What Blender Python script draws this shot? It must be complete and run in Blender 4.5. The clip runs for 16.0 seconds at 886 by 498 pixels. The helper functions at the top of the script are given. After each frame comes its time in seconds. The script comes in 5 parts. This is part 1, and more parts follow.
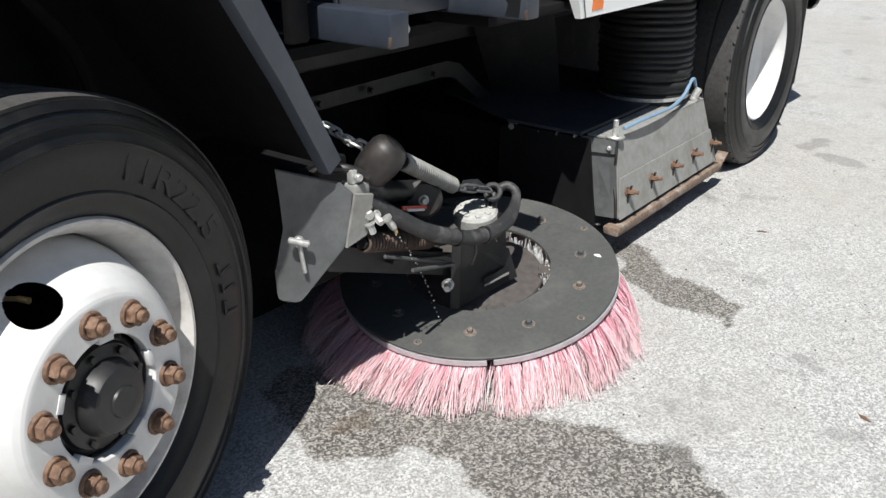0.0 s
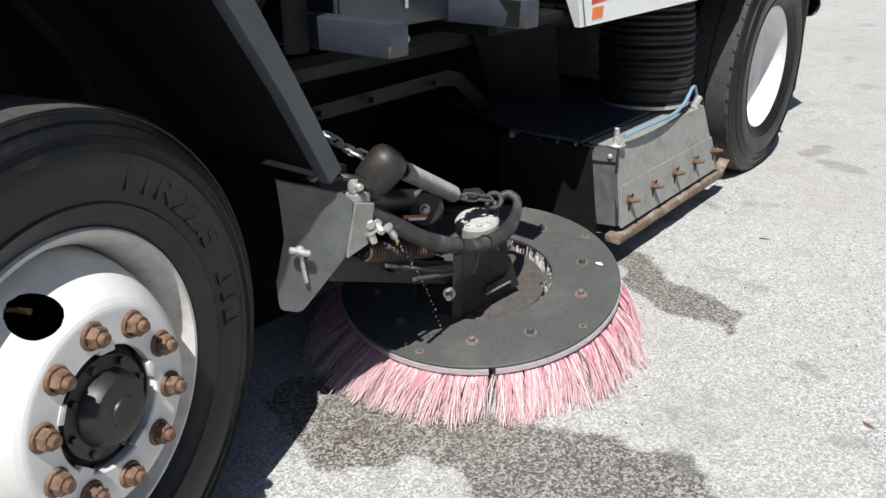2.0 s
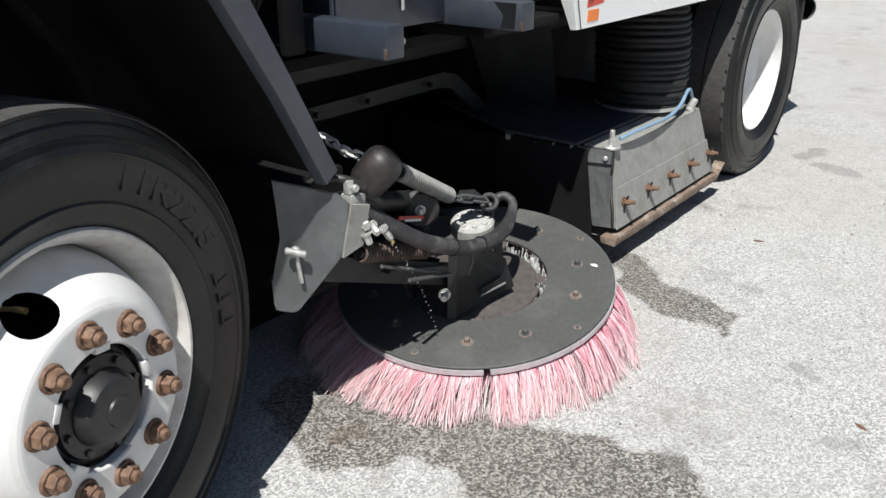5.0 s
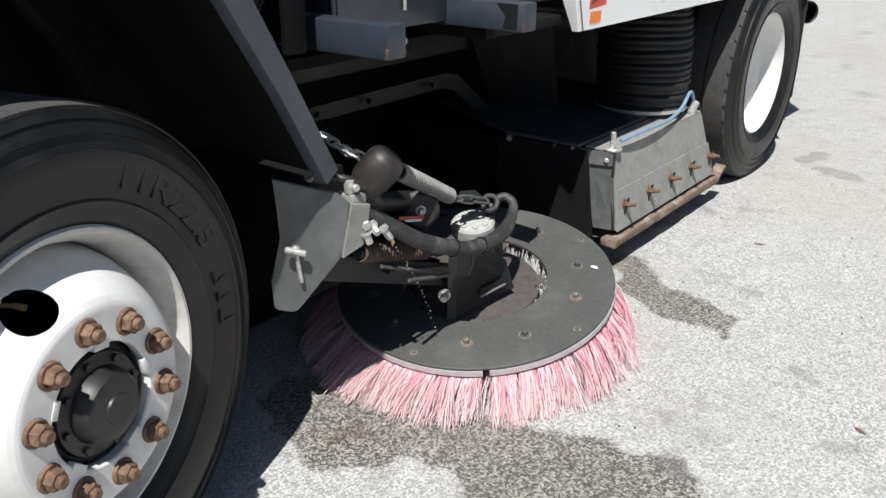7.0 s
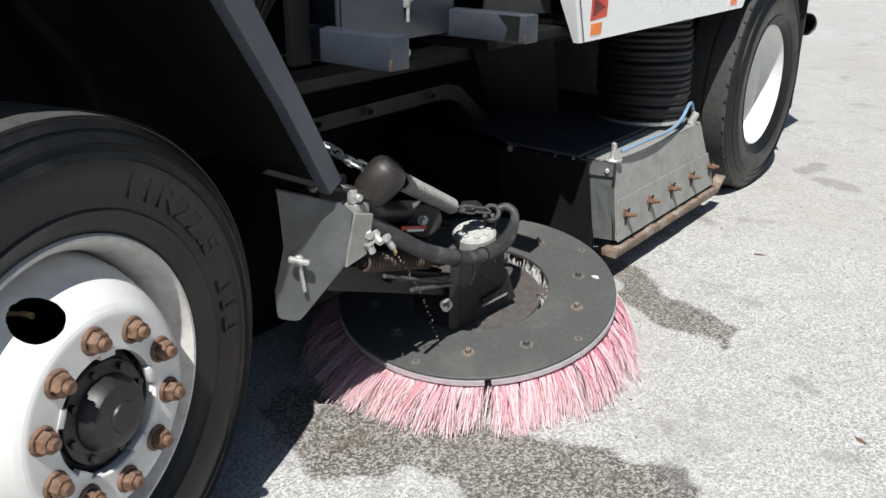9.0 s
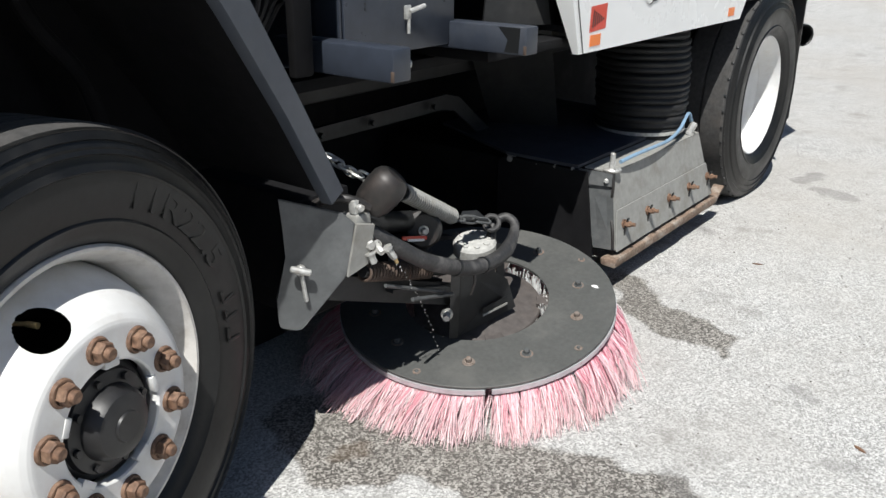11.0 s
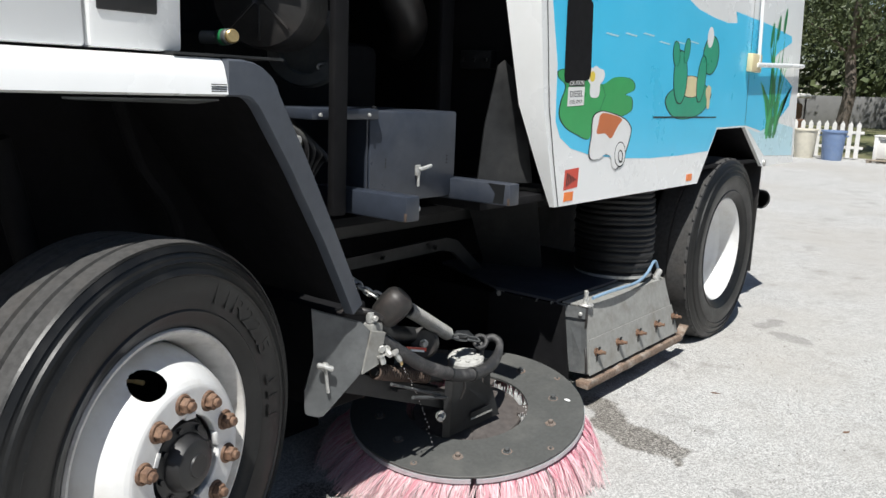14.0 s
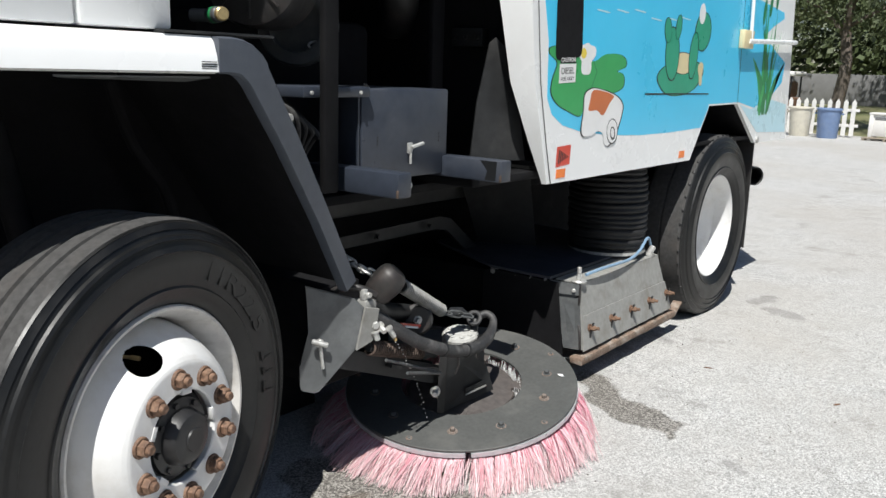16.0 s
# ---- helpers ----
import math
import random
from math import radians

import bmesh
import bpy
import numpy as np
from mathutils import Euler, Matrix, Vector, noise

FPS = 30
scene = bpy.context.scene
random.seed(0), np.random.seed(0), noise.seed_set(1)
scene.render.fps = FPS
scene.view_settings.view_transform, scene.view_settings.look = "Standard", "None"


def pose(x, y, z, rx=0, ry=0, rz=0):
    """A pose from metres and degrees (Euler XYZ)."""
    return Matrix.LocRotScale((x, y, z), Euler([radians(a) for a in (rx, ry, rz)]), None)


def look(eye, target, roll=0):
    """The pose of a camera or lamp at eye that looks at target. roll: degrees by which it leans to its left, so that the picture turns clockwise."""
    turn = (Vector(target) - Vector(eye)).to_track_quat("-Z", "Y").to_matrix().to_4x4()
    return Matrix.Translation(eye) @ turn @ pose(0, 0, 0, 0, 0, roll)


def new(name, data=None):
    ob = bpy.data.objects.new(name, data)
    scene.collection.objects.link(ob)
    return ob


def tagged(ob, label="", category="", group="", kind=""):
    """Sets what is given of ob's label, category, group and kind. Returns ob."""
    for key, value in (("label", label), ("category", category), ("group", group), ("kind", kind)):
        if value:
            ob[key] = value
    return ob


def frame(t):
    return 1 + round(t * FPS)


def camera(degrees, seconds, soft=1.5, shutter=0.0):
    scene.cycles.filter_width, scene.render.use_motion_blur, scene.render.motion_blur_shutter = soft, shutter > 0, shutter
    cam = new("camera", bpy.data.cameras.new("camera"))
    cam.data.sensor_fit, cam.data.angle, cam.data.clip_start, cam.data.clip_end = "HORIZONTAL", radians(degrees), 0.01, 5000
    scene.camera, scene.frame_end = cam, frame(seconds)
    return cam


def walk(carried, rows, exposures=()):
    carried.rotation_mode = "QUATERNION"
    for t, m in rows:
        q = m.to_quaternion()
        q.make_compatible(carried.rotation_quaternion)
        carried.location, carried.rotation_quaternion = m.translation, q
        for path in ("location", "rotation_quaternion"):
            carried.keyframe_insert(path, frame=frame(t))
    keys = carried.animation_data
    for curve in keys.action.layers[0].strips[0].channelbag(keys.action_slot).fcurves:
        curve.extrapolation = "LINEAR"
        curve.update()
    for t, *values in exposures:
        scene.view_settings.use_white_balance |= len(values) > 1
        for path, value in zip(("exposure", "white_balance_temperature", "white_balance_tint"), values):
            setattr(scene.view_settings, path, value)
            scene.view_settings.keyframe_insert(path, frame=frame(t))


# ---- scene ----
cam = camera(55.7, 16.0)
PATH = [
    (0, (1.179, -0.671, 1.281), (0.056, 0.783, 0.49), -0.0),
    (0.5, (1.179, -0.668, 1.282), (0.05, 0.784, 0.496), 0.0),
    (1, (1.179, -0.664, 1.282), (0.053, 0.79, 0.496), -0.1),
    (1.5, (1.181, -0.666, 1.281), (0.051, 0.787, 0.499), -0.2),
    (2, (1.183, -0.669, 1.281), (0.05, 0.787, 0.51), -0.4),
    (2.5, (1.185, -0.671, 1.284), (0.053, 0.79, 0.52), 0.0),
    (3, (1.187, -0.673, 1.284), (0.057, 0.791, 0.523), 0.2),
    (3.5, (1.188, -0.676, 1.284), (0.058, 0.788, 0.523), 0.1),
    (4, (1.19, -0.677, 1.284), (0.061, 0.787, 0.52), -0.1),
    (6.5, (1.192, -0.666, 1.281), (0.063, 0.795, 0.512), -0.1),
    (7, (1.192, -0.672, 1.281), (0.062, 0.79, 0.516), 0.3),
    (7.5, (1.195, -0.678, 1.282), (0.062, 0.787, 0.528), 0.5),
    (8, (1.193, -0.68, 1.282), (0.061, 0.786, 0.528), 0.7),
    (8.5, (1.193, -0.683, 1.283), (0.059, 0.785, 0.536), 0.5),
    (11, (1.194, -0.699, 1.289), (0.058, 0.781, 0.568), 0.4),
    (11.5, (1.203, -0.707, 1.294), (0.071, 0.786, 0.594), 0.2),
    (12, (1.234, -0.753, 1.3), (0.11, 0.762, 0.636), 0.5),
    (12.5, (1.301, -0.913, 1.323), (0.277, 0.715, 0.775), 0.7),
    (13, (1.396, -1.075, 1.35), (0.349, 0.565, 0.886), 1.6),
    (13.5, (1.464, -1.109, 1.361), (0.317, 0.473, 0.937), 1.6),
    (14, (1.528, -1.122, 1.349), (0.327, 0.432, 0.972), 2.2),
    (14.5, (1.536, -1.119, 1.353), (0.333, 0.434, 0.974), 1.7),
    (15, (1.54, -1.121, 1.346), (0.335, 0.426, 0.956), 1.6),
    (15.5, (1.546, -1.126, 1.335), (0.349, 0.42, 0.918), 1.6),
    (16, (1.553, -1.132, 1.336), (0.364, 0.421, 0.918), 1.7),
]
walk(cam, [(t, look(eye, target, roll)) for t, eye, target, roll in PATH], [(0, 0.31), (16, 0.31)])

# ---- world, sun ----
SUN_K = (0.258, 0.52)   # shadow shift per metre of height, inwards and to the rear
sun_dir = Vector((SUN_K[0], -SUN_K[1], 1)).normalized()
world = bpy.data.worlds.new("sky")
scene.world = world
world.use_nodes = True
sky = world.node_tree.nodes.new("ShaderNodeTexSky")
sky.sky_type, sky.sun_disc = "NISHITA", False
sky.sun_elevation = math.asin(sun_dir.z)
sky.sun_rotation = math.atan2(sun_dir.x, sun_dir.y)
sky.dust_density = 0.7
world.node_tree.links.new(sky.outputs[0], world.node_tree.nodes["Background"].inputs[0])
world.node_tree.nodes["Background"].inputs[1].default_value = 0.056
sun = new("sun", bpy.data.lights.new("sun", "SUN"))
sun.data.energy, sun.data.angle, sun.data.color = 5.0, radians(0.53), (1.0, 0.985, 0.945)
sun.matrix_world = look(sun_dir * 30, (0, 0, 0))


# ---- materials ----
def nodes_of(name):
    m = bpy.data.materials.new(name)
    m.use_nodes = True
    nt = m.node_tree
    return m, nt, nt.nodes["Principled BSDF"]


def mixc(nt, fac, a, b, kind="MIX"):
    n = nt.nodes.new("ShaderNodeMix")
    n.data_type, n.blend_type = "RGBA", kind
    for k, v in ((0, fac), (6, a), (7, b)):
        if hasattr(v, "links"):
            nt.links.new(v, n.inputs[k])
        elif k == 0:
            n.inputs[k].default_value = v
        else:
            n.inputs[k].default_value = (*v, 1)
    return n.outputs[2]


def noise_of(nt, scale, detail=4, rough=0.6, vec=None):
    n = nt.nodes.new("ShaderNodeTexNoise")
    n.inputs["Scale"].default_value, n.inputs["Detail"].default_value, n.inputs["Roughness"].default_value = scale, detail, rough
    if vec is None:
        vec = nt.nodes.new("ShaderNodeTexCoord").outputs["Object"]
    nt.links.new(vec, n.inputs["Vector"])
    return n.outputs["Fac"]


def ramp(nt, fac, lo, hi, a=0.0, b=1.0):
    n = nt.nodes.new("ShaderNodeMapRange")
    n.inputs["From Min"].default_value, n.inputs["From Max"].default_value = lo, hi
    n.inputs["To Min"].default_value, n.inputs["To Max"].default_value = a, b
    nt.links.new(fac, n.inputs["Value"])
    return n.outputs["Result"]


def surface(name, colour, rough=0.5, metal=0.0, vary=0.25, scale=30.0, dirt=None, dirt_amount=0.5, dirt_scale=6.0, bump=0.15, coat=0.0, spec=0.5):
    """Base colour with fine grain, patchy dirt, uneven gloss and a slight relief."""
    m, nt, p = nodes_of(name)
    fine = noise_of(nt, scale)
    col = mixc(nt, ramp(nt, fine, 0.3, 0.7), [c * (1 - vary) for c in colour], [min(1, c * (1 + vary)) for c in colour])
    patch = noise_of(nt, dirt_scale, 6, 0.65)
    if dirt:
        col = mixc(nt, ramp(nt, patch, 0.5, 0.72, 0, dirt_amount), col, dirt)
    nt.links.new(col, p.inputs["Base Color"])
    nt.links.new(ramp(nt, patch, 0.3, 0.7, max(0.03, rough - 0.1), min(1, rough + 0.14)), p.inputs["Roughness"])
    p.inputs["Metallic"].default_value, p.inputs["Coat Weight"].default_value = metal, coat
    p.inputs["Specular IOR Level"].default_value = spec
    b = nt.nodes.new("ShaderNodeBump")
    b.inputs["Strength"].default_value, b.inputs["Distance"].default_value = bump, 0.002
    nt.links.new(fine, b.inputs["Height"])
    nt.links.new(b.outputs[0], p.inputs["Normal"])
    return m


DUST = (0.30, 0.28, 0.25)
tyre_mat = surface("tyre_rubber", (0.0075, 0.0078, 0.008), 0.38, vary=0.25, scale=60, dirt=(0.024, 0.0235, 0.0225), dirt_amount=0.6, dirt_scale=7, bump=0.2, spec=0.4)
tread_mat = surface("tyre_tread", (0.050, 0.049, 0.048), 0.85, vary=0.3, scale=60, dirt=(0.09, 0.08, 0.072), dirt_amount=0.5, dirt_scale=8)
white_wheel = surface("white_wheel_paint", (0.72, 0.72, 0.71), 0.42, vary=0.03, scale=20, dirt=(0.52, 0.48, 0.42), dirt_amount=0.45, dirt_scale=9, bump=0.05)
grey_wheel = surface("worn_rim_lip", (0.60, 0.58, 0.55), 0.4, vary=0.1, scale=40, dirt=(0.25, 0.2, 0.15), dirt_amount=0.5, dirt_scale=14)
rust = surface("rusty_nut", (0.155, 0.088, 0.056), 0.65, vary=0.5, scale=90, dirt=(0.27, 0.18, 0.12), dirt_amount=0.6, dirt_scale=40, bump=0.5)
bare_steel = surface("bare_steel", (0.55, 0.55, 0.54), 0.35, 0.85, vary=0.15, scale=60, dirt=(0.25, 0.2, 0.15), dirt_amount=0.4, dirt_scale=20)
zinc = surface("zinc_hardware", (0.55, 0.55, 0.53), 0.45, 0.55, vary=0.2, scale=80, dirt=(0.2, 0.16, 0.12), dirt_amount=0.5, dirt_scale=30)
hub_black = surface("greasy_black_hub", (0.016, 0.016, 0.017), 0.42, vary=0.3, scale=30, bump=0.2)
black_paint = surface("black_chassis_paint", (0.015, 0.0158, 0.0165), 0.5, vary=0.3, scale=25, dirt=(0.055, 0.054, 0.052), dirt_amount=0.5, dirt_scale=5)
# for black parts, and for hidden ones whose shade is put into the colour
deep_black = surface("near_black_and_shade", (0.006, 0.006, 0.007), 0.8, vary=0.3, scale=25, dirt=(0.016, 0.016, 0.016), dirt_amount=0.4, spec=0.2)
grey_paint = surface("dark_grey_fender", (0.064, 0.074, 0.093), 0.48, vary=0.08, scale=30, dirt=(0.11, 0.115, 0.12), dirt_amount=0.35, dirt_scale=5, bump=0.06)
steel_grey = surface("slate_grey_paint", (0.033, 0.040, 0.055), 0.36, vary=0.12, scale=30, dirt=(0.085, 0.09, 0.10), dirt_amount=0.4, dirt_scale=4, bump=0.06)
bracket_grey = surface("worn_grey_bracket", (0.075, 0.079, 0.080), 0.42, vary=0.2, scale=30, dirt=(0.17, 0.17, 0.165), dirt_amount=0.6, dirt_scale=6)
hanger_grey = surface("silvery_worn_paint", (0.095, 0.10, 0.103), 0.42, vary=0.2, scale=18, dirt=(0.20, 0.205, 0.205), dirt_amount=0.6, dirt_scale=7)
shoe_grey = surface("scuffed_grey_steel", (0.27, 0.27, 0.255), 0.55, vary=0.12, scale=35, dirt=(0.14, 0.12, 0.09), dirt_amount=0.5, dirt_scale=9)
disc_mat = surface("dusty_dark_plate", (0.078, 0.080, 0.077), 0.55, vary=0.14, scale=70, dirt=(0.13, 0.128, 0.118), dirt_amount=0.6, dirt_scale=5, bump=0.12)
drum_mat = surface("rusty_brown_drum", (0.075, 0.066, 0.062), 0.65, vary=0.25, scale=40, dirt=(0.13, 0.105, 0.09), dirt_amount=0.5)
rusty_skid = surface("rusty_skid", (0.19, 0.135, 0.10), 0.9, vary=0.4, scale=80, dirt=(0.42, 0.38, 0.33), dirt_amount=0.9, dirt_scale=14, bump=0.6)
rubber_black = surface("scuffed_black_rubber", (0.022, 0.021, 0.0205), 0.40, vary=0.2, scale=50, dirt=(0.07, 0.05, 0.042), dirt_amount=0.4, dirt_scale=12)
hose_mat = surface("hydraulic_hose_sleeve", (0.030, 0.030, 0.031), 0.55, vary=0.3, scale=120, dirt=(0.15, 0.145, 0.14), dirt_amount=0.75, dirt_scale=16)
blue_hose = surface("pale_blue_hose", (0.20, 0.31, 0.43), 0.45, vary=0.1, scale=40, dirt=(0.35, 0.36, 0.36), dirt_amount=0.4)
white_paint = surface("white_body_paint", (0.84, 0.85, 0.845), 0.25, vary=0.015, scale=5, dirt=(0.70, 0.70, 0.68), dirt_amount=0.4, dirt_scale=2, bump=0.02, coat=0.3)
sky_decal = surface("sky_blue_vinyl", (0.07, 0.58, 0.88), 0.3, vary=0.04, scale=3, dirt=(0.13, 0.62, 0.88), dirt_amount=0.4, dirt_scale=1.5, bump=0.02, coat=0.2)
pale_decal = surface("pale_blue_vinyl", (0.50, 0.74, 0.83), 0.3, vary=0.04, scale=3, bump=0.02)
green_decal = surface("leaf_green_vinyl", (0.045, 0.36, 0.11), 0.35, vary=0.08, scale=4, bump=0.02)
dark_green = surface("dark_green_vinyl", (0.02, 0.20, 0.07), 0.35, vary=0.15, scale=6, bump=0.02)
teal_decal = surface("teal_green_vinyl", (0.03, 0.33, 0.20), 0.35, vary=0.08, scale=4, bump=0.02)
orange_decal = surface("orange_vinyl", (0.56, 0.16, 0.055), 0.35, vary=0.06, scale=5, bump=0.02)
cream_decal = surface("cream_vinyl", (0.70, 0.60, 0.36), 0.35, vary=0.06, scale=5, bump=0.02)
yellow_decal = surface("yellow_vinyl", (0.80, 0.62, 0.08), 0.35, vary=0.06, scale=5, bump=0.02)
ink = surface("black_ink", (0.012, 0.013, 0.014), 0.4, vary=0.1, scale=5, bump=0.02)
label_white = surface("white_sticker", (0.80, 0.80, 0.79), 0.4, vary=0.04, scale=10, bump=0.02)
red_sticker = surface("red_sticker", (0.62, 0.055, 0.03), 0.3, vary=0.06, scale=12, dirt=(0.5, 0.12, 0.08), dirt_amount=0.4)
amber = surface("amber_reflector", (0.85, 0.20, 0.02), 0.2, vary=0.08, scale=60, bump=0.2)
brass = surface("brass_fitting", (0.62, 0.46, 0.22), 0.35, 0.7, vary=0.2, scale=40, dirt=(0.3, 0.16, 0.08), dirt_amount=0.5)
ring_steel = surface("bright_steel_ring", (0.58, 0.60, 0.62), 0.35, 0.4, vary=0.08, scale=40, dirt=(0.45, 0.42, 0.40), dirt_amount=0.4, dirt_scale=12)
hose_black = surface("dull_black_hose", (0.011, 0.011, 0.0115), 0.6, vary=0.3, scale=40, dirt=(0.03, 0.029, 0.028), dirt_amount=0.5, dirt_scale=8)
cast_grey = surface("cast_grey_metal", (0.42, 0.42, 0.40), 0.6, vary=0.2, scale=60, dirt=(0.24, 0.23, 0.21), dirt_amount=0.6, dirt_scale=25, bump=0.3)
# rust, darkened to put the hanger's shadow on the spring into its colour
spring_brown = surface("dark_rust_and_shade", (0.075, 0.052, 0.040), 0.7, vary=0.4, scale=60, dirt=(0.16, 0.10, 0.07), dirt_amount=0.5, dirt_scale=25)
navy_lid = surface("navy_black_paint", (0.034, 0.040, 0.055), 0.45, vary=0.2, scale=20, dirt=(0.05, 0.052, 0.058), dirt_amount=0.4, dirt_scale=4)
ring_rust = surface("rusty_ring", (0.17, 0.14, 0.12), 0.75, vary=0.35, scale=120, dirt=(0.22, 0.11, 0.06), dirt_amount=0.7, dirt_scale=40)


def bristle_material():
    """Pink strands, each a little different, dusty grey towards the tips."""
    m, nt, p = nodes_of("pink_bristle")
    rnd = nt.nodes.new("ShaderNodeNewGeometry").outputs["Random Per Island"]
    cr = nt.nodes.new("ShaderNodeValToRGB")
    els = cr.color_ramp.elements
    els[0].position, els[0].color = 0.0, (0.52, 0.085, 0.14, 1)
    els[1].position, els[1].color = 1.0, (0.74, 0.66, 0.66, 1)
    for pos, c in ((0.2, (0.60, 0.20, 0.27, 1)), (0.45, (0.70, 0.37, 0.43, 1)), (0.75, (0.73, 0.51, 0.55, 1))):
        e = els.new(pos)
        e.color = c
    nt.links.new(rnd, cr.inputs[0])
    tc = nt.nodes.new("ShaderNodeTexCoord").outputs["Object"]
    sep = nt.nodes.new("ShaderNodeSeparateXYZ")
    nt.links.new(tc, sep.inputs[0])
    dust = ramp(nt, sep.outputs["Z"], 0.11, 0.0, 0.0, 0.55)
    col = mixc(nt, dust, cr.outputs[0], (0.70, 0.64, 0.61))
    nt.links.new(col, p.inputs["Base Color"])
    p.inputs["Roughness"].default_value = 0.55
    return m


bristle_mat = bristle_material()


def ground_material():
    """Worn pale asphalt with its stones showing, wet patches round the broom, old oil spots, turf beyond the lot."""
    m, nt, p = nodes_of("worn_pale_asphalt")
    L = nt.links.new
    tc = nt.nodes.new("ShaderNodeTexCoord").outputs["Object"]
    cell = nt.nodes.new("ShaderNodeTexVoronoi")
    cell.inputs["Scale"].default_value, cell.inputs["Randomness"].default_value = 185, 1
    L(tc, cell.inputs["Vector"])
    bw = nt.nodes.new("ShaderNodeRGBToBW")
    L(cell.outputs["Color"], bw.inputs[0])
    stone = mixc(nt, ramp(nt, bw.outputs[0], 0.2, 0.8), (0.27, 0.268, 0.26), (0.66, 0.656, 0.64))
    pit = noise_of(nt, 230, 3, 0.7)
    col = mixc(nt, ramp(nt, pit, 0.535, 0.64, 0, 0.9), stone, (0.10, 0.096, 0.092))
    broad = noise_of(nt, 0.9, 6, 0.6)
    col = mixc(nt, ramp(nt, broad, 0.38, 0.66, 0, 0.45), col, (0.42, 0.416, 0.405))
    flecks = noise_of(nt, 34, 3, 0.5)
    col = mixc(nt, ramp(nt, flecks, 0.70, 0.76, 0, 0.75), col, (0.09, 0.085, 0.08))
    blot = noise_of(nt, 2.6, 7, 0.7)
    col = mixc(nt, ramp(nt, blot, 0.56, 0.70, 0, 0.75), col, (0.20, 0.193, 0.18))
    smear = noise_of(nt, 5.5, 8, 0.75)
    col = mixc(nt, ramp(nt, smear, 0.50, 0.68, 0, 0.5), col, (0.27, 0.262, 0.25))
    wide = noise_of(nt, 0.22, 5, 0.65)
    col = mixc(nt, ramp(nt, wide, 0.44, 0.64, 0, 0.6), col, (0.36, 0.33, 0.29))
    # wet patches: capsules with a ragged border
    warp = nt.nodes.new("ShaderNodeTexNoise")
    warp.inputs["Scale"].default_value, warp.inputs["Detail"].default_value = 9, 8
    L(tc, warp.inputs["Vector"])
    off = nt.nodes.new("ShaderNodeVectorMath")
    off.operation = "MULTIPLY_ADD"
    L(warp.outputs["Color"], off.inputs[0])
    off.inputs[1].default_value, off.inputs[2].default_value = (0.15, 0.15, 0), (-0.075, -0.075, 0)
    add = nt.nodes.new("ShaderNodeVectorMath")
    L(tc, add.inputs[0])
    L(off.outputs[0], add.inputs[1])

    def capsule(ax, ay, bx, by, r):
        def vm(op, a, b):
            n = nt.nodes.new("ShaderNodeVectorMath")
            n.operation = op
            for k, v in enumerate((a, b)):
                if hasattr(v, "links"):
                    L(v, n.inputs[k])
                else:
                    n.inputs[k].default_value = v
            return n
        ab = Vector((bx - ax, by - ay, 0))
        pa = vm("SUBTRACT", add.outputs[0], (ax, ay, 0)).outputs[0]
        h = vm("DOT_PRODUCT", pa, ab / ab.length_squared).outputs["Value"]
        cl = nt.nodes.new("ShaderNodeClamp")
        L(h, cl.inputs[0])
        sc = nt.nodes.new("ShaderNodeVectorMath")
        sc.operation = "SCALE"
        sc.inputs[0].default_value = ab
        L(cl.outputs[0], sc.inputs["Scale"])
        d = vm("DISTANCE", pa, sc.outputs[0]).outputs["Value"]
        return ramp(nt, d, r + 0.012, r - 0.012)
    wet = None
    for c in ((-0.08, 2.13, 0.06, 2.00, 0.075), (0.10, 1.93, 0.35, 1.86, 0.10), (0.37, 1.84, 0.45, 1.78, 0.03), (-0.34, 0.66, -0.10, 0.62, 0.12),
              (-0.10, 0.57, -0.06, 0.62, 0.10), (0.0, 0.74, 0.25, 0.82, 0.13), (0.25, 0.80, 0.44, 0.86, 0.15), (0.44, 0.86, 0.60, 0.96, 0.09), (0.34, 0.74, 0.62, 0.80, 0.13), (0.60, 0.86, 0.72, 0.88, 0.08)):
        one = capsule(*c)
        if wet is None:
            wet = one
        else:
            mx = nt.nodes.new("ShaderNodeMath")
            mx.operation = "MAXIMUM"
            L(wet, mx.inputs[0])
            L(one, mx.inputs[1])
            wet = mx.outputs[0]
    speck = mixc(nt, ramp(nt, bw.outputs[0], 0.35, 0.75), (0.27, 0.253, 0.235), (0.74, 0.71, 0.67))
    damp = mixc(nt, 1.0, col, speck, "MULTIPLY")
    col = mixc(nt, wet, col, damp)
    rusty = capsule(-0.13, 0.61, -0.11, 0.65, 0.03)
    col = mixc(nt, ramp(nt, rusty, 0, 1, 0, 0.45), col, (0.085, 0.055, 0.028))
    # old oil smears
    for c in ((0.204, 3.866, 0.322, 3.812, 0.07), (-0.111, 2.926, -0.029, 2.874, 0.03), (0.050, 3.981, 0.103, 4.166, 0.05), (0.686, 1.678, 0.762, 1.637, 0.02), (0.884, 1.352, 0.935, 1.362, 0.02), (0.578, 1.037, 0.623, 1.001, 0.04)):
        col = mixc(nt, ramp(nt, capsule(*c), 0, 1, 0, 0.42), col, (0.15, 0.145, 0.14))
    # turf beyond the edge of the lot
    sep = nt.nodes.new("ShaderNodeSeparateXYZ")
    L(tc, sep.inputs[0])
    wob = noise_of(nt, 0.6, 4)
    edge = nt.nodes.new("ShaderNodeMath")
    edge.operation = "MULTIPLY_ADD"
    L(wob, edge.inputs[0])
    edge.inputs[1].default_value = 1.4
    L(sep.outputs["Y"], edge.inputs[2])
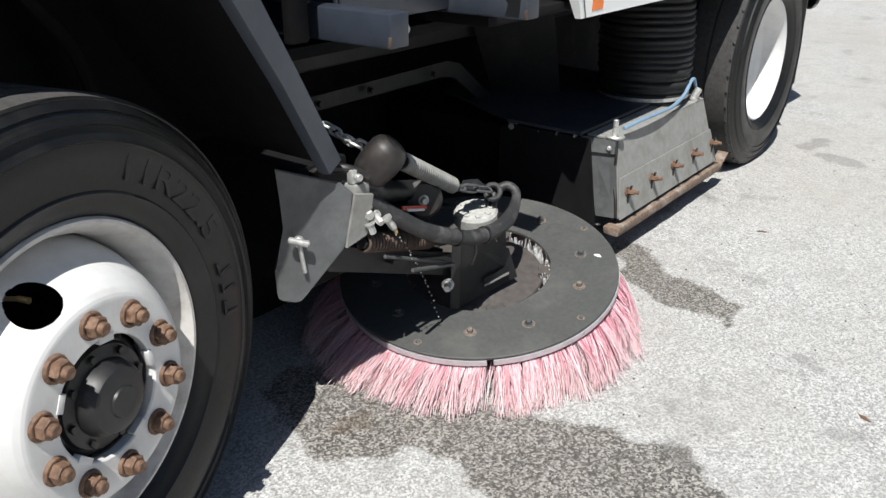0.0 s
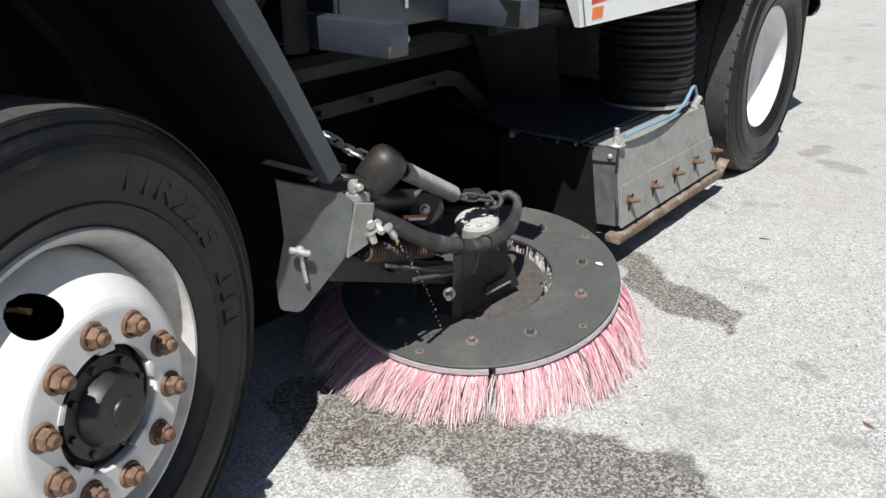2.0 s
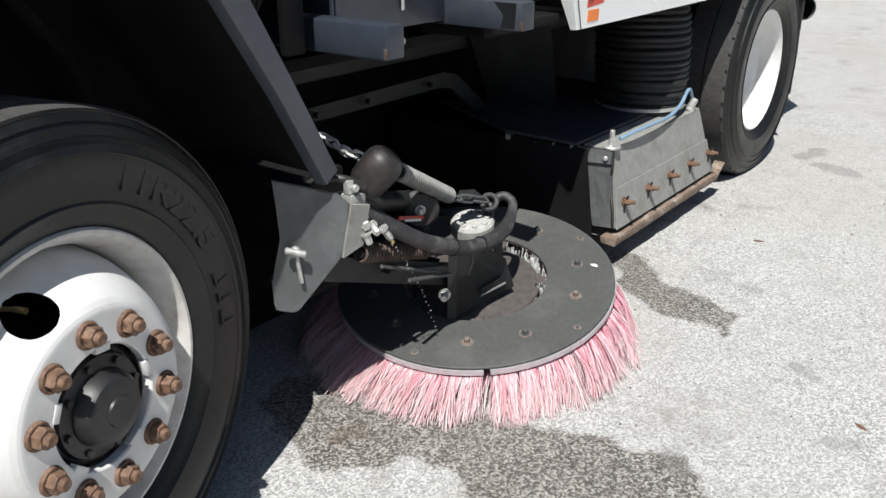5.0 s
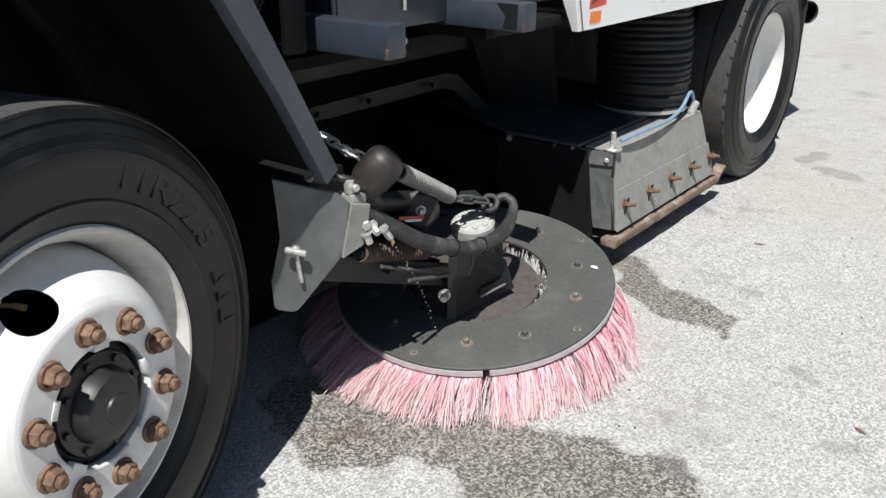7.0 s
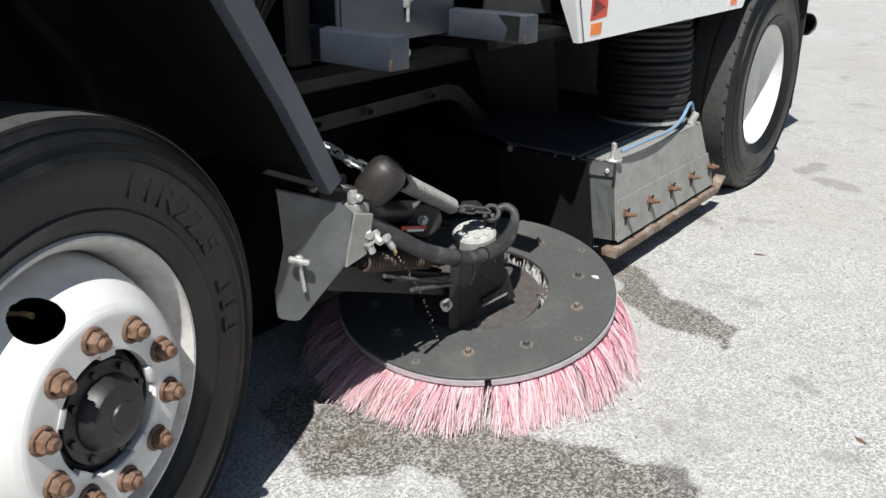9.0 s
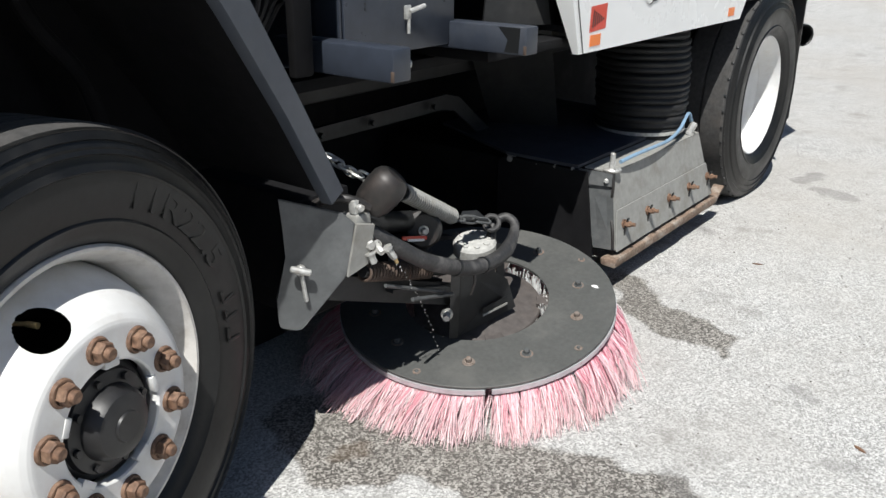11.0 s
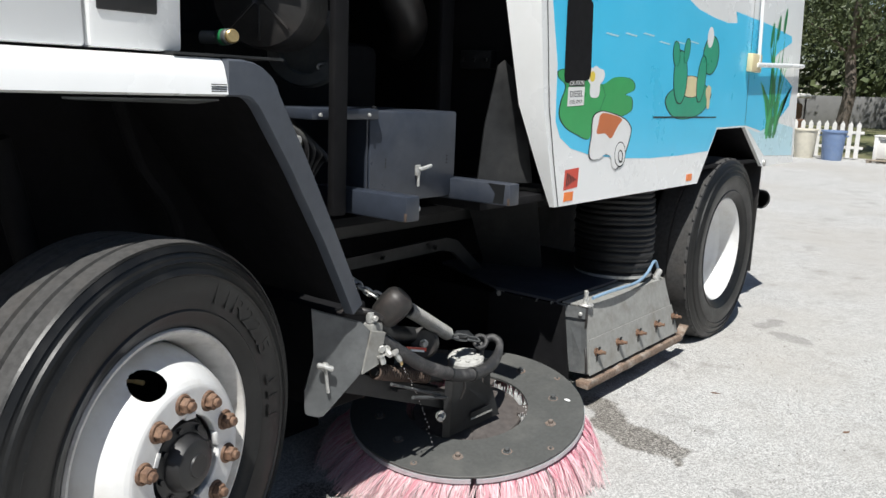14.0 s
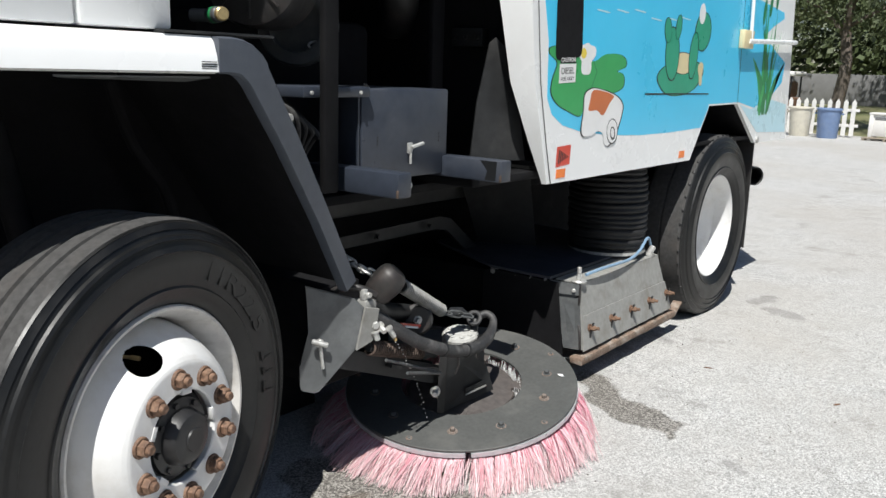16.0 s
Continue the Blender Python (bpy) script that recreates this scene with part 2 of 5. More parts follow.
    turf = mixc(nt, ramp(nt, noise_of(nt, 14, 5), 0.3, 0.7), (0.055, 0.085, 0.025), (0.16, 0.17, 0.07))
    turf = mixc(nt, ramp(nt, noise_of(nt, 0.35, 4), 0.42, 0.6), turf, (0.20, 0.185, 0.10))
    col = mixc(nt, ramp(nt, edge.outputs[0], 22.6, 22.9), col, turf)
    L(col, p.inputs["Base Color"])
    L(ramp(nt, wet, 0, 1, 0.9, 0.5), p.inputs["Roughness"])
    b = nt.nodes.new("ShaderNodeBump")
    b.inputs["Strength"].default_value, b.inputs["Distance"].default_value = 0.7, 0.004
    h = mixc(nt, 0.5, pit, bw.outputs[0])
    L(h, b.inputs["Height"])
    L(b.outputs[0], p.inputs["Normal"])
    return m


ground_mat = ground_material()


# ---- mesh helpers ----
def thing(name, label, category, place=(0, 0, 0), group="", kind=""):
    ob = new(name)
    ob.empty_display_size = 0.1
    ob.location = place
    return tagged(ob, label, category, group, kind)


def part(name, bm, material, parent=None, label="", smooth=30, place=None):
    me = bpy.data.meshes.new(name)
    bmesh.ops.recalc_face_normals(bm, faces=bm.faces[:])
    if smooth:
        for f in bm.faces:
            f.smooth = True
        for e in bm.edges:
            if len(e.link_faces) == 2 and e.calc_face_angle(0) > radians(smooth):
                e.smooth = False
    bm.to_mesh(me)
    bm.free()
    me.materials.append(material)
    ob = new(name, me)
    if parent is not None:
        ob.parent = parent
    if place is not None:
        ob.matrix_basis = place
    return tagged(ob, label)


def again(ob, place):
    """Another piece on the same mesh."""
    o = ob.copy()
    scene.collection.objects.link(o)
    o.matrix_basis = place
    return o


def box(bm, lo, hi, bevel=0.004, m=None, segments=2):
    lo, hi = Vector(lo), Vector(hi)
    got = bmesh.ops.create_cube(bm, size=1, matrix=Matrix.Translation((lo + hi) / 2) @ Matrix.Diagonal((*(hi - lo), 1)))
    vs = got["verts"]
    if bevel:
        es = list({e for v in vs for e in v.link_edges})
        r = bmesh.ops.bevel(bm, geom=es, offset=bevel, segments=segments, affect="EDGES", profile=0.5)
        vs = list({v for f in r["faces"] for v in f.verts} | {v for v in vs if v.is_valid})
    if m is not None:
        bmesh.ops.transform(bm, matrix=m, verts=vs)
    return bm


def slab(bm, outline, thick, m=None, bevel=0.0):
    """A plate: outline in the plane of x, y, from z = 0 to z = thick, then moved by m."""
    lo = [bm.verts.new((x, y, 0)) for x, y in outline]
    hi = [bm.verts.new((x, y, thick)) for x, y in outline]
    n = len(outline)
    top = bm.faces.new(hi)
    bm.faces.new(lo[::-1])
    for i in range(n):
        bm.faces.new((lo[i], lo[(i + 1) % n], hi[(i + 1) % n], hi[i]))
    vs = lo + hi
    if bevel:
        r = bmesh.ops.bevel(bm, geom=list(top.edges), offset=bevel, segments=2, affect="EDGES")
        vs = list({v for f in r["faces"] for v in f.verts} | {v for v in vs if v.is_valid})
    if m is not None:
        bmesh.ops.transform(bm, matrix=m, verts=vs)
    return bm


def lathe(bm, profile, segments=48, m=None, closed=False):
    """Turns (radius, height) pairs round z."""
    rings = []
    for r, h in profile:
        rings.append([bm.verts.new((r * math.cos(2 * math.pi * k / segments), r * math.sin(2 * math.pi * k / segments), h)) for k in range(segments)] if r > 1e-6 else [bm.verts.new((0, 0, h))])
    pairs = list(zip(rings, rings[1:])) + ([(rings[-1], rings[0])] if closed else [])
    for a, b in pairs:
        for k in range(segments):
            j = (k + 1) % segments
            if len(a) == 1 and len(b) == 1:
                continue
            if len(a) == 1:
                bm.faces.new((a[0], b[k], b[j]))
            elif len(b) == 1:
                bm.faces.new((a[k], b[0], a[j]))
            else:
                bm.faces.new((a[k], b[k], b[j], a[j]))
    if m is not None:
        bmesh.ops.transform(bm, matrix=m, verts=[v for ring in rings for v in ring])
    return bm


def along(a, b, roll=0):
    """The pose whose z runs from a to b."""
    a, b = Vector(a), Vector(b)
    return Matrix.Translation(a) @ (b - a).to_track_quat("Z", "Y").to_matrix().to_4x4() @ pose(0, 0, 0, 0, 0, roll)


def rod(bm, a, b, r, segments=16, bevel=0.0, r2=None):
    length = (Vector(b) - Vector(a)).length
    r2 = r if r2 is None else r2
    c = min(bevel, r * 0.9)
    prof = [(0, 0), (r - c, 0), (r, c), (r2, length - c), (r2 - c, length), (0, length)] if c else [(0, 0), (r, 0), (r2, length), (0, length)]
    return lathe(bm, prof, segments, along(a, b))


def smooth_line(points, steps=8):
    pts = [Vector(p) for p in points]
    out = []
    for i in range(len(pts) - 1):
        p0, p1, p2, p3 = pts[max(i - 1, 0)], pts[i], pts[i + 1], pts[min(i + 2, len(pts) - 1)]
        for s in range(steps):
            t = s / steps
            out.append(0.5 * ((2 * p1) + (p2 - p0) * t + (2 * p0 - 5 * p1 + 4 * p2 - p3) * t * t + (3 * p1 - p0 - 3 * p2 + p3) * t ** 3))
    return out + [pts[-1]]


def tube(bm, points, radius, segments=10, closed=False):
    """A round bar along a line of points; radius is one number, or one for each point."""
    pts = [Vector(p) for p in points]
    n = len(pts)
    rs = radius if isinstance(radius, (list, tuple)) else [radius] * n
    up, rings = None, []
    for i, p in enumerate(pts):
        d = (pts[(i + 1) % n] - pts[i - 1] if closed else pts[min(i + 1, n - 1)] - pts[max(i - 1, 0)]).normalized()
        if up is None:
            up = d.orthogonal().normalized()
        up = (up - d * up.dot(d)).normalized()
        side = d.cross(up)
        rings.append([bm.verts.new(p + rs[i] * (math.cos(2 * math.pi * k / segments) * up + math.sin(2 * math.pi * k / segments) * side)) for k in range(segments)])
    for i in range(n if closed else n - 1):
        a, b = rings[i], rings[(i + 1) % n]
        for k in range(segments):
            j = (k + 1) % segments
            bm.faces.new((a[k], a[j], b[j], b[k]))
    if not closed:
        bm.faces.new(rings[0][::-1])
        bm.faces.new(rings[-1])
    return bm


def coil(bm, a, b, radius, wire, turns):
    m = along(a, b)
    length = (Vector(b) - Vector(a)).length
    pts = [m @ Vector((radius * math.cos(2 * math.pi * s / 14), radius * math.sin(2 * math.pi * s / 14), length * s / (14 * turns))) for s in range(14 * turns + 1)]
    return tube(bm, pts, wire, 7)


def bolt(bm, a, b, r, head=0.6):
    """A hexagonal head with a washer, standing at a towards b."""
    length = (Vector(b) - Vector(a)).length
    lathe(bm, [(0, 0), (r * 1.5, 0), (r * 1.5, length * 0.2), (0, length * 0.2)], 16, along(a, b))
    lathe(bm, [(0, length * 0.2), (r, length * 0.2), (r, length * 0.85), (r * 0.8, length), (0, length)], 6, along(a, b, 17))
    return bm


def plate(bm, corners, thick):
    """A flat plate through the corners given in space, thickened along its normal."""
    vs = [Vector(c) for c in corners]
    nrm = (vs[1] - vs[0]).cross(vs[2] - vs[0]).normalized() * thick
    lo, hi = [bm.verts.new(v) for v in vs], [bm.verts.new(v + nrm) for v in vs]
    n = len(vs)
    bm.faces.new(lo[::-1])
    bm.faces.new(hi)
    for i in range(n):
        bm.faces.new((lo[i], lo[(i + 1) % n], hi[(i + 1) % n], hi[i]))
    return bm


def B():
    return bmesh.new()


def lettering(name, text, size, material, parent, place, depth=0.001):
    cu = bpy.data.curves.new(name, "FONT")
    cu.body, cu.size, cu.extrude, cu.align_x, cu.align_y = text, size, depth, "CENTER", "CENTER"
    tmp = bpy.data.objects.new(name, cu)
    scene.collection.objects.link(tmp)
    me = bpy.data.meshes.new_from_object(tmp.evaluated_get(bpy.context.evaluated_depsgraph_get()))
    bpy.data.objects.remove(tmp)
    bpy.data.curves.remove(cu)
    me.materials.clear()
    me.materials.append(material)
    ob = new(name, me)
    ob.parent, ob.matrix_basis = parent, place
    return ob

# ---- ground ----
bm = B()
bmesh.ops.create_grid(bm, x_segments=60, y_segments=60, size=400)
ground = part("ground", bm, ground_mat, None, "pale worn asphalt lot with wet patches, turf beyond", smooth=0)
tagged(ground, category="ground", kind="structure")

# ---- the street sweeper ----
truck = thing("street_sweeper", "white street sweeper truck with painted pond scene and pink broom", "street sweeper")

HUB, STEER = Vector((0.044, -0.062, 0.4995)), 15.0
REAR = Vector((-0.100, 3.58, 0.505))


def on_wheel(hub, steer):
    """Local z is the axle, outwards; -x is up, y to the rear."""
    return Matrix.Translation(hub) @ pose(0, 0, 0, 0, 90, steer)


def tyre_profile(shift, grooved=True, wear=1.0):
    """Bead, sidewall with its ribs, shoulder, four grooves, and back again."""
    side = [(0.292, -0.104), (0.302, -0.090), (0.320, -0.080), (0.334, -0.074), (0.338, -0.0705), (0.343, -0.0745), (0.372, -0.068), (0.405, -0.066), (0.420, -0.0675), (0.424, -0.0635), (0.430, -0.068),
            (0.448, -0.072), (0.452, -0.0675), (0.462, -0.0715), (0.466, -0.0785), (0.480, -0.0835), (0.484, -0.0805), (0.492, -0.085), (0.503, -0.090), (0.5065, -0.089), (0.511, -0.095), (0.518, -0.105)]
    tread = []
    for g in (-0.133, -0.180, -0.230, -0.277) if grooved else (-0.205,):
        tread += [(0.521, g + 0.006), (0.508, g + 0.003), (0.508, g - 0.003), (0.521, g - 0.006)]
    back = [(r, -0.41 - a) for r, a in side[::-1]]
    worn = [(r if r < 0.45 else 0.45 + (r - 0.45) * wear, a) for r, a in side + tread + back]
    return [(r, a + shift) for r, a in worn]


def holed_disc(profile, m, holes, segments=120):
    """A turned disc with oval openings; holes: angle from local x, radius, half width, half height."""
    bm = B()
    lathe(bm, profile, segments)
    for ang, rad, hw, hh in holes:
        def where(co):
            r, a = math.hypot(co.x, co.y), math.atan2(co.y, co.x) - ang
            a = (a + math.pi) % (2 * math.pi) - math.pi
            return a * rad / hw, (r - rad) / hh, r, a
        gone = [f for f in bm.faces if (lambda q: math.hypot(q[0], q[1]) < 1)(where(f.calc_center_median()))]
        edge = {v for f in gone for v in f.verts}
        bmesh.ops.delete(bm, geom=gone, context="FACES")
        for v in edge:
            if v.is_valid and any(len(e.link_faces) == 1 for e in v.link_edges):
                u, w, r, a = where(v.co)
                s = 1 / max(1e-4, math.hypot(u, w))
                ang2, r2 = ang + u * s * hw / rad, rad + w * s * hh
                v.co.x, v.co.y = r2 * math.cos(ang2), r2 * math.sin(ang2)
    bmesh.ops.transform(bm, matrix=m, verts=bm.verts[:])
    return bm


def bent(profile, per=3):
    out = []
    for (r0, a0), (r1, a1) in zip(profile, profile[1:]):
        out += [(r0 + (r1 - r0) * k / per, a0 + (a1 - a0) * k / per) for k in range(per)]
    return out + [profile[-1]]


# front wheel, steered outwards
W = on_wheel(HUB, STEER)
HOLE = radians(180 + 20)
disc = [(0.108, -0.052), (0.108, -0.035), (0.111, -0.032), (0.172, -0.032), (0.178, -0.034), (0.187, -0.040), (0.200, -0.054), (0.213, -0.073), (0.226, -0.097), (0.239, -0.125), (0.249, -0.153), (0.256, -0.183), (0.258, -0.200)]
front_wheel = part("front_wheel", holed_disc(bent(disc, 8), W, [(HOLE, 0.211, 0.041, 0.0225), (HOLE + math.pi, 0.211, 0.041, 0.0225)], 264), white_wheel, truck, "white painted steel disc wheel with rusty nuts", 40)
part("rim", lathe(B(), [(0.258, -0.215), (0.2585, -0.165), (0.262, -0.136), (0.270, -0.118), (0.277, -0.107), (0.281, -0.095), (0.287, -0.088), (0.293, -0.088), (0.297, -0.094), (0.297, -0.106)], 96, W), grey_wheel, front_wheel, "scuffed pale rim lip")


def two_tone(ob, hub):
    """The worn tread is paler than the sidewall."""
    ob.data.materials.append(tread_mat)
    for p in ob.data.polygons:
        d = p.center - hub
        axis = Vector((math.cos(radians(STEER)), math.sin(radians(STEER)), 0)) if hub is HUB else Vector((1, 0, 0))
        d -= axis * d.dot(axis)
        p.material_index = int(d.length > (0.493 if hub is HUB else 0.514))


two_tone(part("tyre", lathe(B(), tyre_profile(0, True, 0.69), 128, W, True), tyre_mat, front_wheel, "dusty black truck tyre with ribbed tread", 28), HUB)
# near-black lining colours in the shade seen through the hand holes
part("barrel", lathe(B(), [(0.0, -0.32), (0.25, -0.32), (0.25, -0.215)], 48, W), deep_black, front_wheel, "near-black inside of the wheel, its shade in the colour")
hub = B()
lathe(hub, [(0.107, -0.09), (0.107, -0.062), (0.101, -0.056), (0.094, -0.054), (0.090, -0.044), (0.068, -0.040), (0.064, -0.022), (0.056, -0.010), (0.042, -0.004), (0.028, -0.003), (0.026, 0.001), (0.0, 0.001)], 48, W)
part("hub", hub, hub_black, front_wheel, "greasy black hub and cap")
for k in range(8):
    a = 2 * math.pi * k / 8 + 0.2
    part("hub_bolt", rod(B(), W @ Vector((0.080 * math.cos(a), 0.080 * math.sin(a), -0.05)), W @ Vector((0.080 * math.cos(a), 0.080 * math.sin(a), -0.034)), 0.007, 6), hub_black, front_wheel)
for k in range(5):
    a = 2 * math.pi * (k + 0.4) / 5
    tab = box(B(), (0.100, -0.016, -0.046), (0.113, 0.016, -0.0305), 0.001)
    bmesh.ops.transform(tab, matrix=W @ pose(0, 0, 0, 0, 0, math.degrees(a)), verts=tab.verts[:])
    part("pilot_tab", tab, white_wheel, front_wheel)
nut = B()
lathe(nut, [(0.0, -0.032), (0.0245, -0.032), (0.0245, -0.029), (0.0225, -0.026), (0.019, -0.0255)], 24)
lathe(nut, [(0.0190, -0.026), (0.0190, -0.012), (0.0165, -0.009), (0.011, -0.009)], 6)
lathe(nut, [(0.0110, -0.010), (0.0110, -0.001), (0.009, 0.001), (0.0, 0.001)], 14)
first = None
for k, deg in enumerate(range(-13, 347, 36)):
    a = radians(deg)
    place = W @ Matrix.Translation((-0.1429 * math.sin(a), 0.1429 * math.cos(a), 0)) @ pose(0, 0, 0, 0, 0, 23 * k)
    if first is None:
        first = part("lug_nut", nut, rust, front_wheel, "rusty wheel nut on its stud", place=place)
    else:
        again(first, place)
va = Vector((0.215 * math.cos(HOLE), 0.225 * math.sin(HOLE), 0))
stem = rod(B(), W @ (va * 1.0 + Vector((0.0, -0.03, -0.20))), W @ (va + Vector((0.004, 0.012, -0.115))), 0.004, 10)
rod(stem, W @ (va + Vector((0.004, 0.012, -0.115))), W @ (va + Vector((0.005, 0.015, -0.095))), 0.0055, 10)
part("valve_stem", stem, brass, front_wheel, "brass tyre valve")


def tyre_words(text, mid_deg, radius, size, length, shift=-0.0655):
    """Raised letters bent round the sidewall; mid_deg from the rear, upwards."""
    ob = lettering("sidewall_lettering", text, size, tyre_mat, front_wheel, Matrix.Identity(4), 0.0012)
    xs = [v.co.x for v in ob.data.vertices]
    stretch = length / (max(xs) - min(xs))
    for v in ob.data.vertices:
        x, y, z = v.co
        a, r = radians(mid_deg) - x * stretch / radius, radius + y
        v.co = W @ Vector((-r * math.sin(a), r * math.cos(a), shift + z))


tyre_words("11R22.5", 46.5, 0.382, 0.066, 0.285, -0.0662)
for deg, long in ((12, 0.030), (5, 0.022), (-2, 0.034)):
    bar = box(B(), (0.36, -long / 2, 0), (0.40, -long / 2 + 0.008, 0.0025), 0.001)
    box(bar, (0.36, -long / 2 + 0.008, 0), (0.368, long / 2, 0.0025), 0.001)
    bmesh.ops.transform(bar, matrix=W @ pose(0, 0, -0.0665, 0, 0, 90 + deg), verts=bar.verts[:])
    part("sidewall_mark", bar, tyre_mat, front_wheel)

# rear wheels: the outer one is dished inwards, the inner one only shows its tread
for inner in (0, 1):
    R = on_wheel(REAR + Vector((-0.34 * inner, 0, 0)), 0)
    dish = [(0.0, -0.150), (0.085, -0.150), (0.088, -0.158), (0.150, -0.158), (0.185, -0.150), (0.215, -0.120), (0.238, -0.105), (0.252, -0.100), (0.258, -0.060), (0.264, -0.030), (0.276, -0.014), (0.284, -0.004), (0.290, 0.0), (0.296, -0.004), (0.296, -0.02)]
    rear_wheel = part("rear_wheel", lathe(B(), dish, 96, R), white_wheel, truck, "white dished rear wheel", 40)
    rt = lathe(B(), tyre_profile(0.1, False), 128, R, True)
    two_tone(part("tyre", rt, tyre_mat, rear_wheel, "black drive tyre with notched shoulder", 28), REAR)
    if not inner:
        lug = box(B(), (-0.004, -0.006, -0.012), (0.0035, 0.006, 0.0), 0.003)
        lugs = None
        for k in range(44):
            place = R @ pose(0, 0, 0, 0, 0, k * 360 / 44) @ Matrix.Translation((0.517, 0, 0.006))
            if lugs is None:
                lugs = part("sipe", lug, ink, rear_wheel, place=place)
            else:
                again(lugs, place)

# ---- cab side: fender, wheel housing, door ----
fender = B()
sect = [(-0.10, 1.312), (-0.013, 1.312), (0.0015, 1.317), (-0.004, 1.350), (-0.014, 1.380), (-0.026, 1.394), (-0.08, 1.397), (-0.30, 1.399), (-0.30, 1.39), (-0.09, 1.386)]
a, b = [[fender.verts.new((x, y, z)) for x, z in sect] for y in (-1.35, 0.062)]
for i in range(len(sect)):
    j = (i + 1) % len(sect)
    fender.faces.new((a[i], a[j], b[j], b[i]))
fender.faces.new(a)
fender.faces.new(b[::-1])
white_fender = part("front_fender", fender, white_paint, truck, "glossy white fender rail", 25)
for k in range(4):
    part("stripe", box(B(), (-0.0005, 0.018, 1.322 + 0.005 * k), (0.0008, 0.058, 1.324 + 0.005 * k), 0), ink, white_fender)


def ribbon(bm, path, half, depth):
    """A flat bar: path of (x, y, z), its broad side facing out, half its breadth and depth inwards."""
    rings = []
    pts = [Vector(p) for p in path]
    for i, p in enumerate(pts):
        d = pts[min(i + 1, len(pts) - 1)] - pts[max(i - 1, 0)]
        d.normalize()
        w = d.cross(Vector((1, 0, 0))).normalized() * (half[i] if isinstance(half, list) else half)
        out = Vector((1, 0, 0))
        c = 0.10
        rings.append([bm.verts.new(q) for q in (p + w * (1 - c), p + w - out * 0.008, p + w - out * depth, p - w - out * depth, p - w - out * 0.008, p - w * (1 - c))])
    for a, b in zip(rings, rings[1:]):
        for k in range(6):
            bm.faces.new((a[k], a[(k + 1) % 6], b[(k + 1) % 6], b[k]))
    bm.faces.new(rings[0])
    bm.faces.new(rings[-1][::-1])
    return bm


path = [(0.003, 0.0625, 1.353), (0.003, 0.105, 1.353)] + [(0.003 - 0.004 * s, 0.105 + 0.085 * math.sin(s), 1.268 + 0.085 * math.cos(s)) for s in (0.25, 0.5, 0.75, 0.95, 1.12)] + [(-0.028, 0.2935, 1.158), (-0.075, 0.457, 0.935), (-0.12, 0.6145, 0.7025)]
part("fender_strut", ribbon(B(), path, [0.0405] * 5 + [0.039, 0.036, 0.031, 0.026, 0.025], 0.034), grey_paint, truck, "dark grey plastic fender end sloping to the rear", 25)
cover = box(B(), (-0.32, 0.0625, 1.36), (-0.006, 0.13, 1.3945), 0.014, None, 3)
part("fender_top", cover, grey_paint, truck)
# housing behind the strut and inside the arch
liner = B()
plate(liner, [(-0.035, 0.165, 1.32), (-0.15, 0.575, 0.72), (-0.60, 0.575, 0.72), (-0.60, 0.165, 1.32)], 0.008)
plate(liner, [(-0.02, 0.15, 1.33), (-0.60, 0.15, 1.33), (-0.60, -1.35, 1.33), (-0.02, -1.35, 1.33)], 0.008)
part("wheel_housing", liner, deep_black, truck, "near-black wheel housing")
part("arch_flange", plate(B(), [(-0.03, -0.30, 1.306), (-0.03, 0.060, 1.306), (-0.10, 0.045, 1.296), (-0.10, -0.24, 1.302)], -0.004), bracket_grey, truck, "dusty grey flange under the fender")
# arch fittings in near-black: the shade inside the arch is in their colour
part("inner_bracket", tube(B(), smooth_line([(-0.45, -0.36, 1.22), (-0.47, -0.40, 1.10), (-0.46, -0.41, 0.98), (-0.43, -0.36, 0.93)]), 0.014, 10), deep_black, truck)
part("inner_hose", tube(B(), smooth_line([(-0.50, 0.10, 1.28), (-0.47, 0.14, 1.12), (-0.48, 0.24, 0.98), (-0.52, 0.30, 0.80), (-0.55, 0.34, 0.62)]), 0.018, 10), deep_black, truck, "black hose inside the wheel arch")
part("shock_absorber", rod(B(), (-0.50, -0.22, 1.20), (-0.48, -0.12, 0.70), 0.035, 18, 0.008), deep_black, truck, "black shock absorber")
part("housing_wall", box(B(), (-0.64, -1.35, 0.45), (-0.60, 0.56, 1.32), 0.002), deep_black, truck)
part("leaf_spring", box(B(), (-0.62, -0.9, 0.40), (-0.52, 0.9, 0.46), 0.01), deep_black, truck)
# added near-black sheet, hides the sunlit ground on the far side
part("front_dark_sheet", box(B(), (-0.72, -1.3, 0.06), (-0.68, 1.0, 1.05), 0.004), deep_black, truck, "added near-black sheet hiding the lit ground beyond")
part("axle_beam", rod(B(), (-0.3, -0.03, 0.49), (-1.9, -0.03, 0.49), 0.07, 16), deep_black, truck)
skin = box(B(), (-0.12, -1.35, 1.402), (-0.05, -0.236, 2.3), 0.008)
for v in skin.verts:
    v.co.x -= 0.07 * (v.co.z - 1.402)
door = part("cab_door", skin, white_paint, truck, "white cab door panel")
part("window", box(B(), (-0.0640, -1.0, 1.52), (-0.0565, -0.36, 1.555), 0.003), hub_black, door, "dark trim recess")
pillar = part("cab_corner", box(B(), (-0.17, -0.227, 1.402), (-0.052, -0.016, 2.3), 0.01), white_paint, truck, "white cab corner panel")
part("trim", box(B(), (-0.054, -0.212, 1.475), (-0.046, -0.078, 1.535), 0.004), hub_black, pillar, "dark grip recess")
part("cab_rear", box(B(), (-2.3, -0.10, 1.405), (-0.175, -0.06, 2.3), 0.01), deep_black, truck)
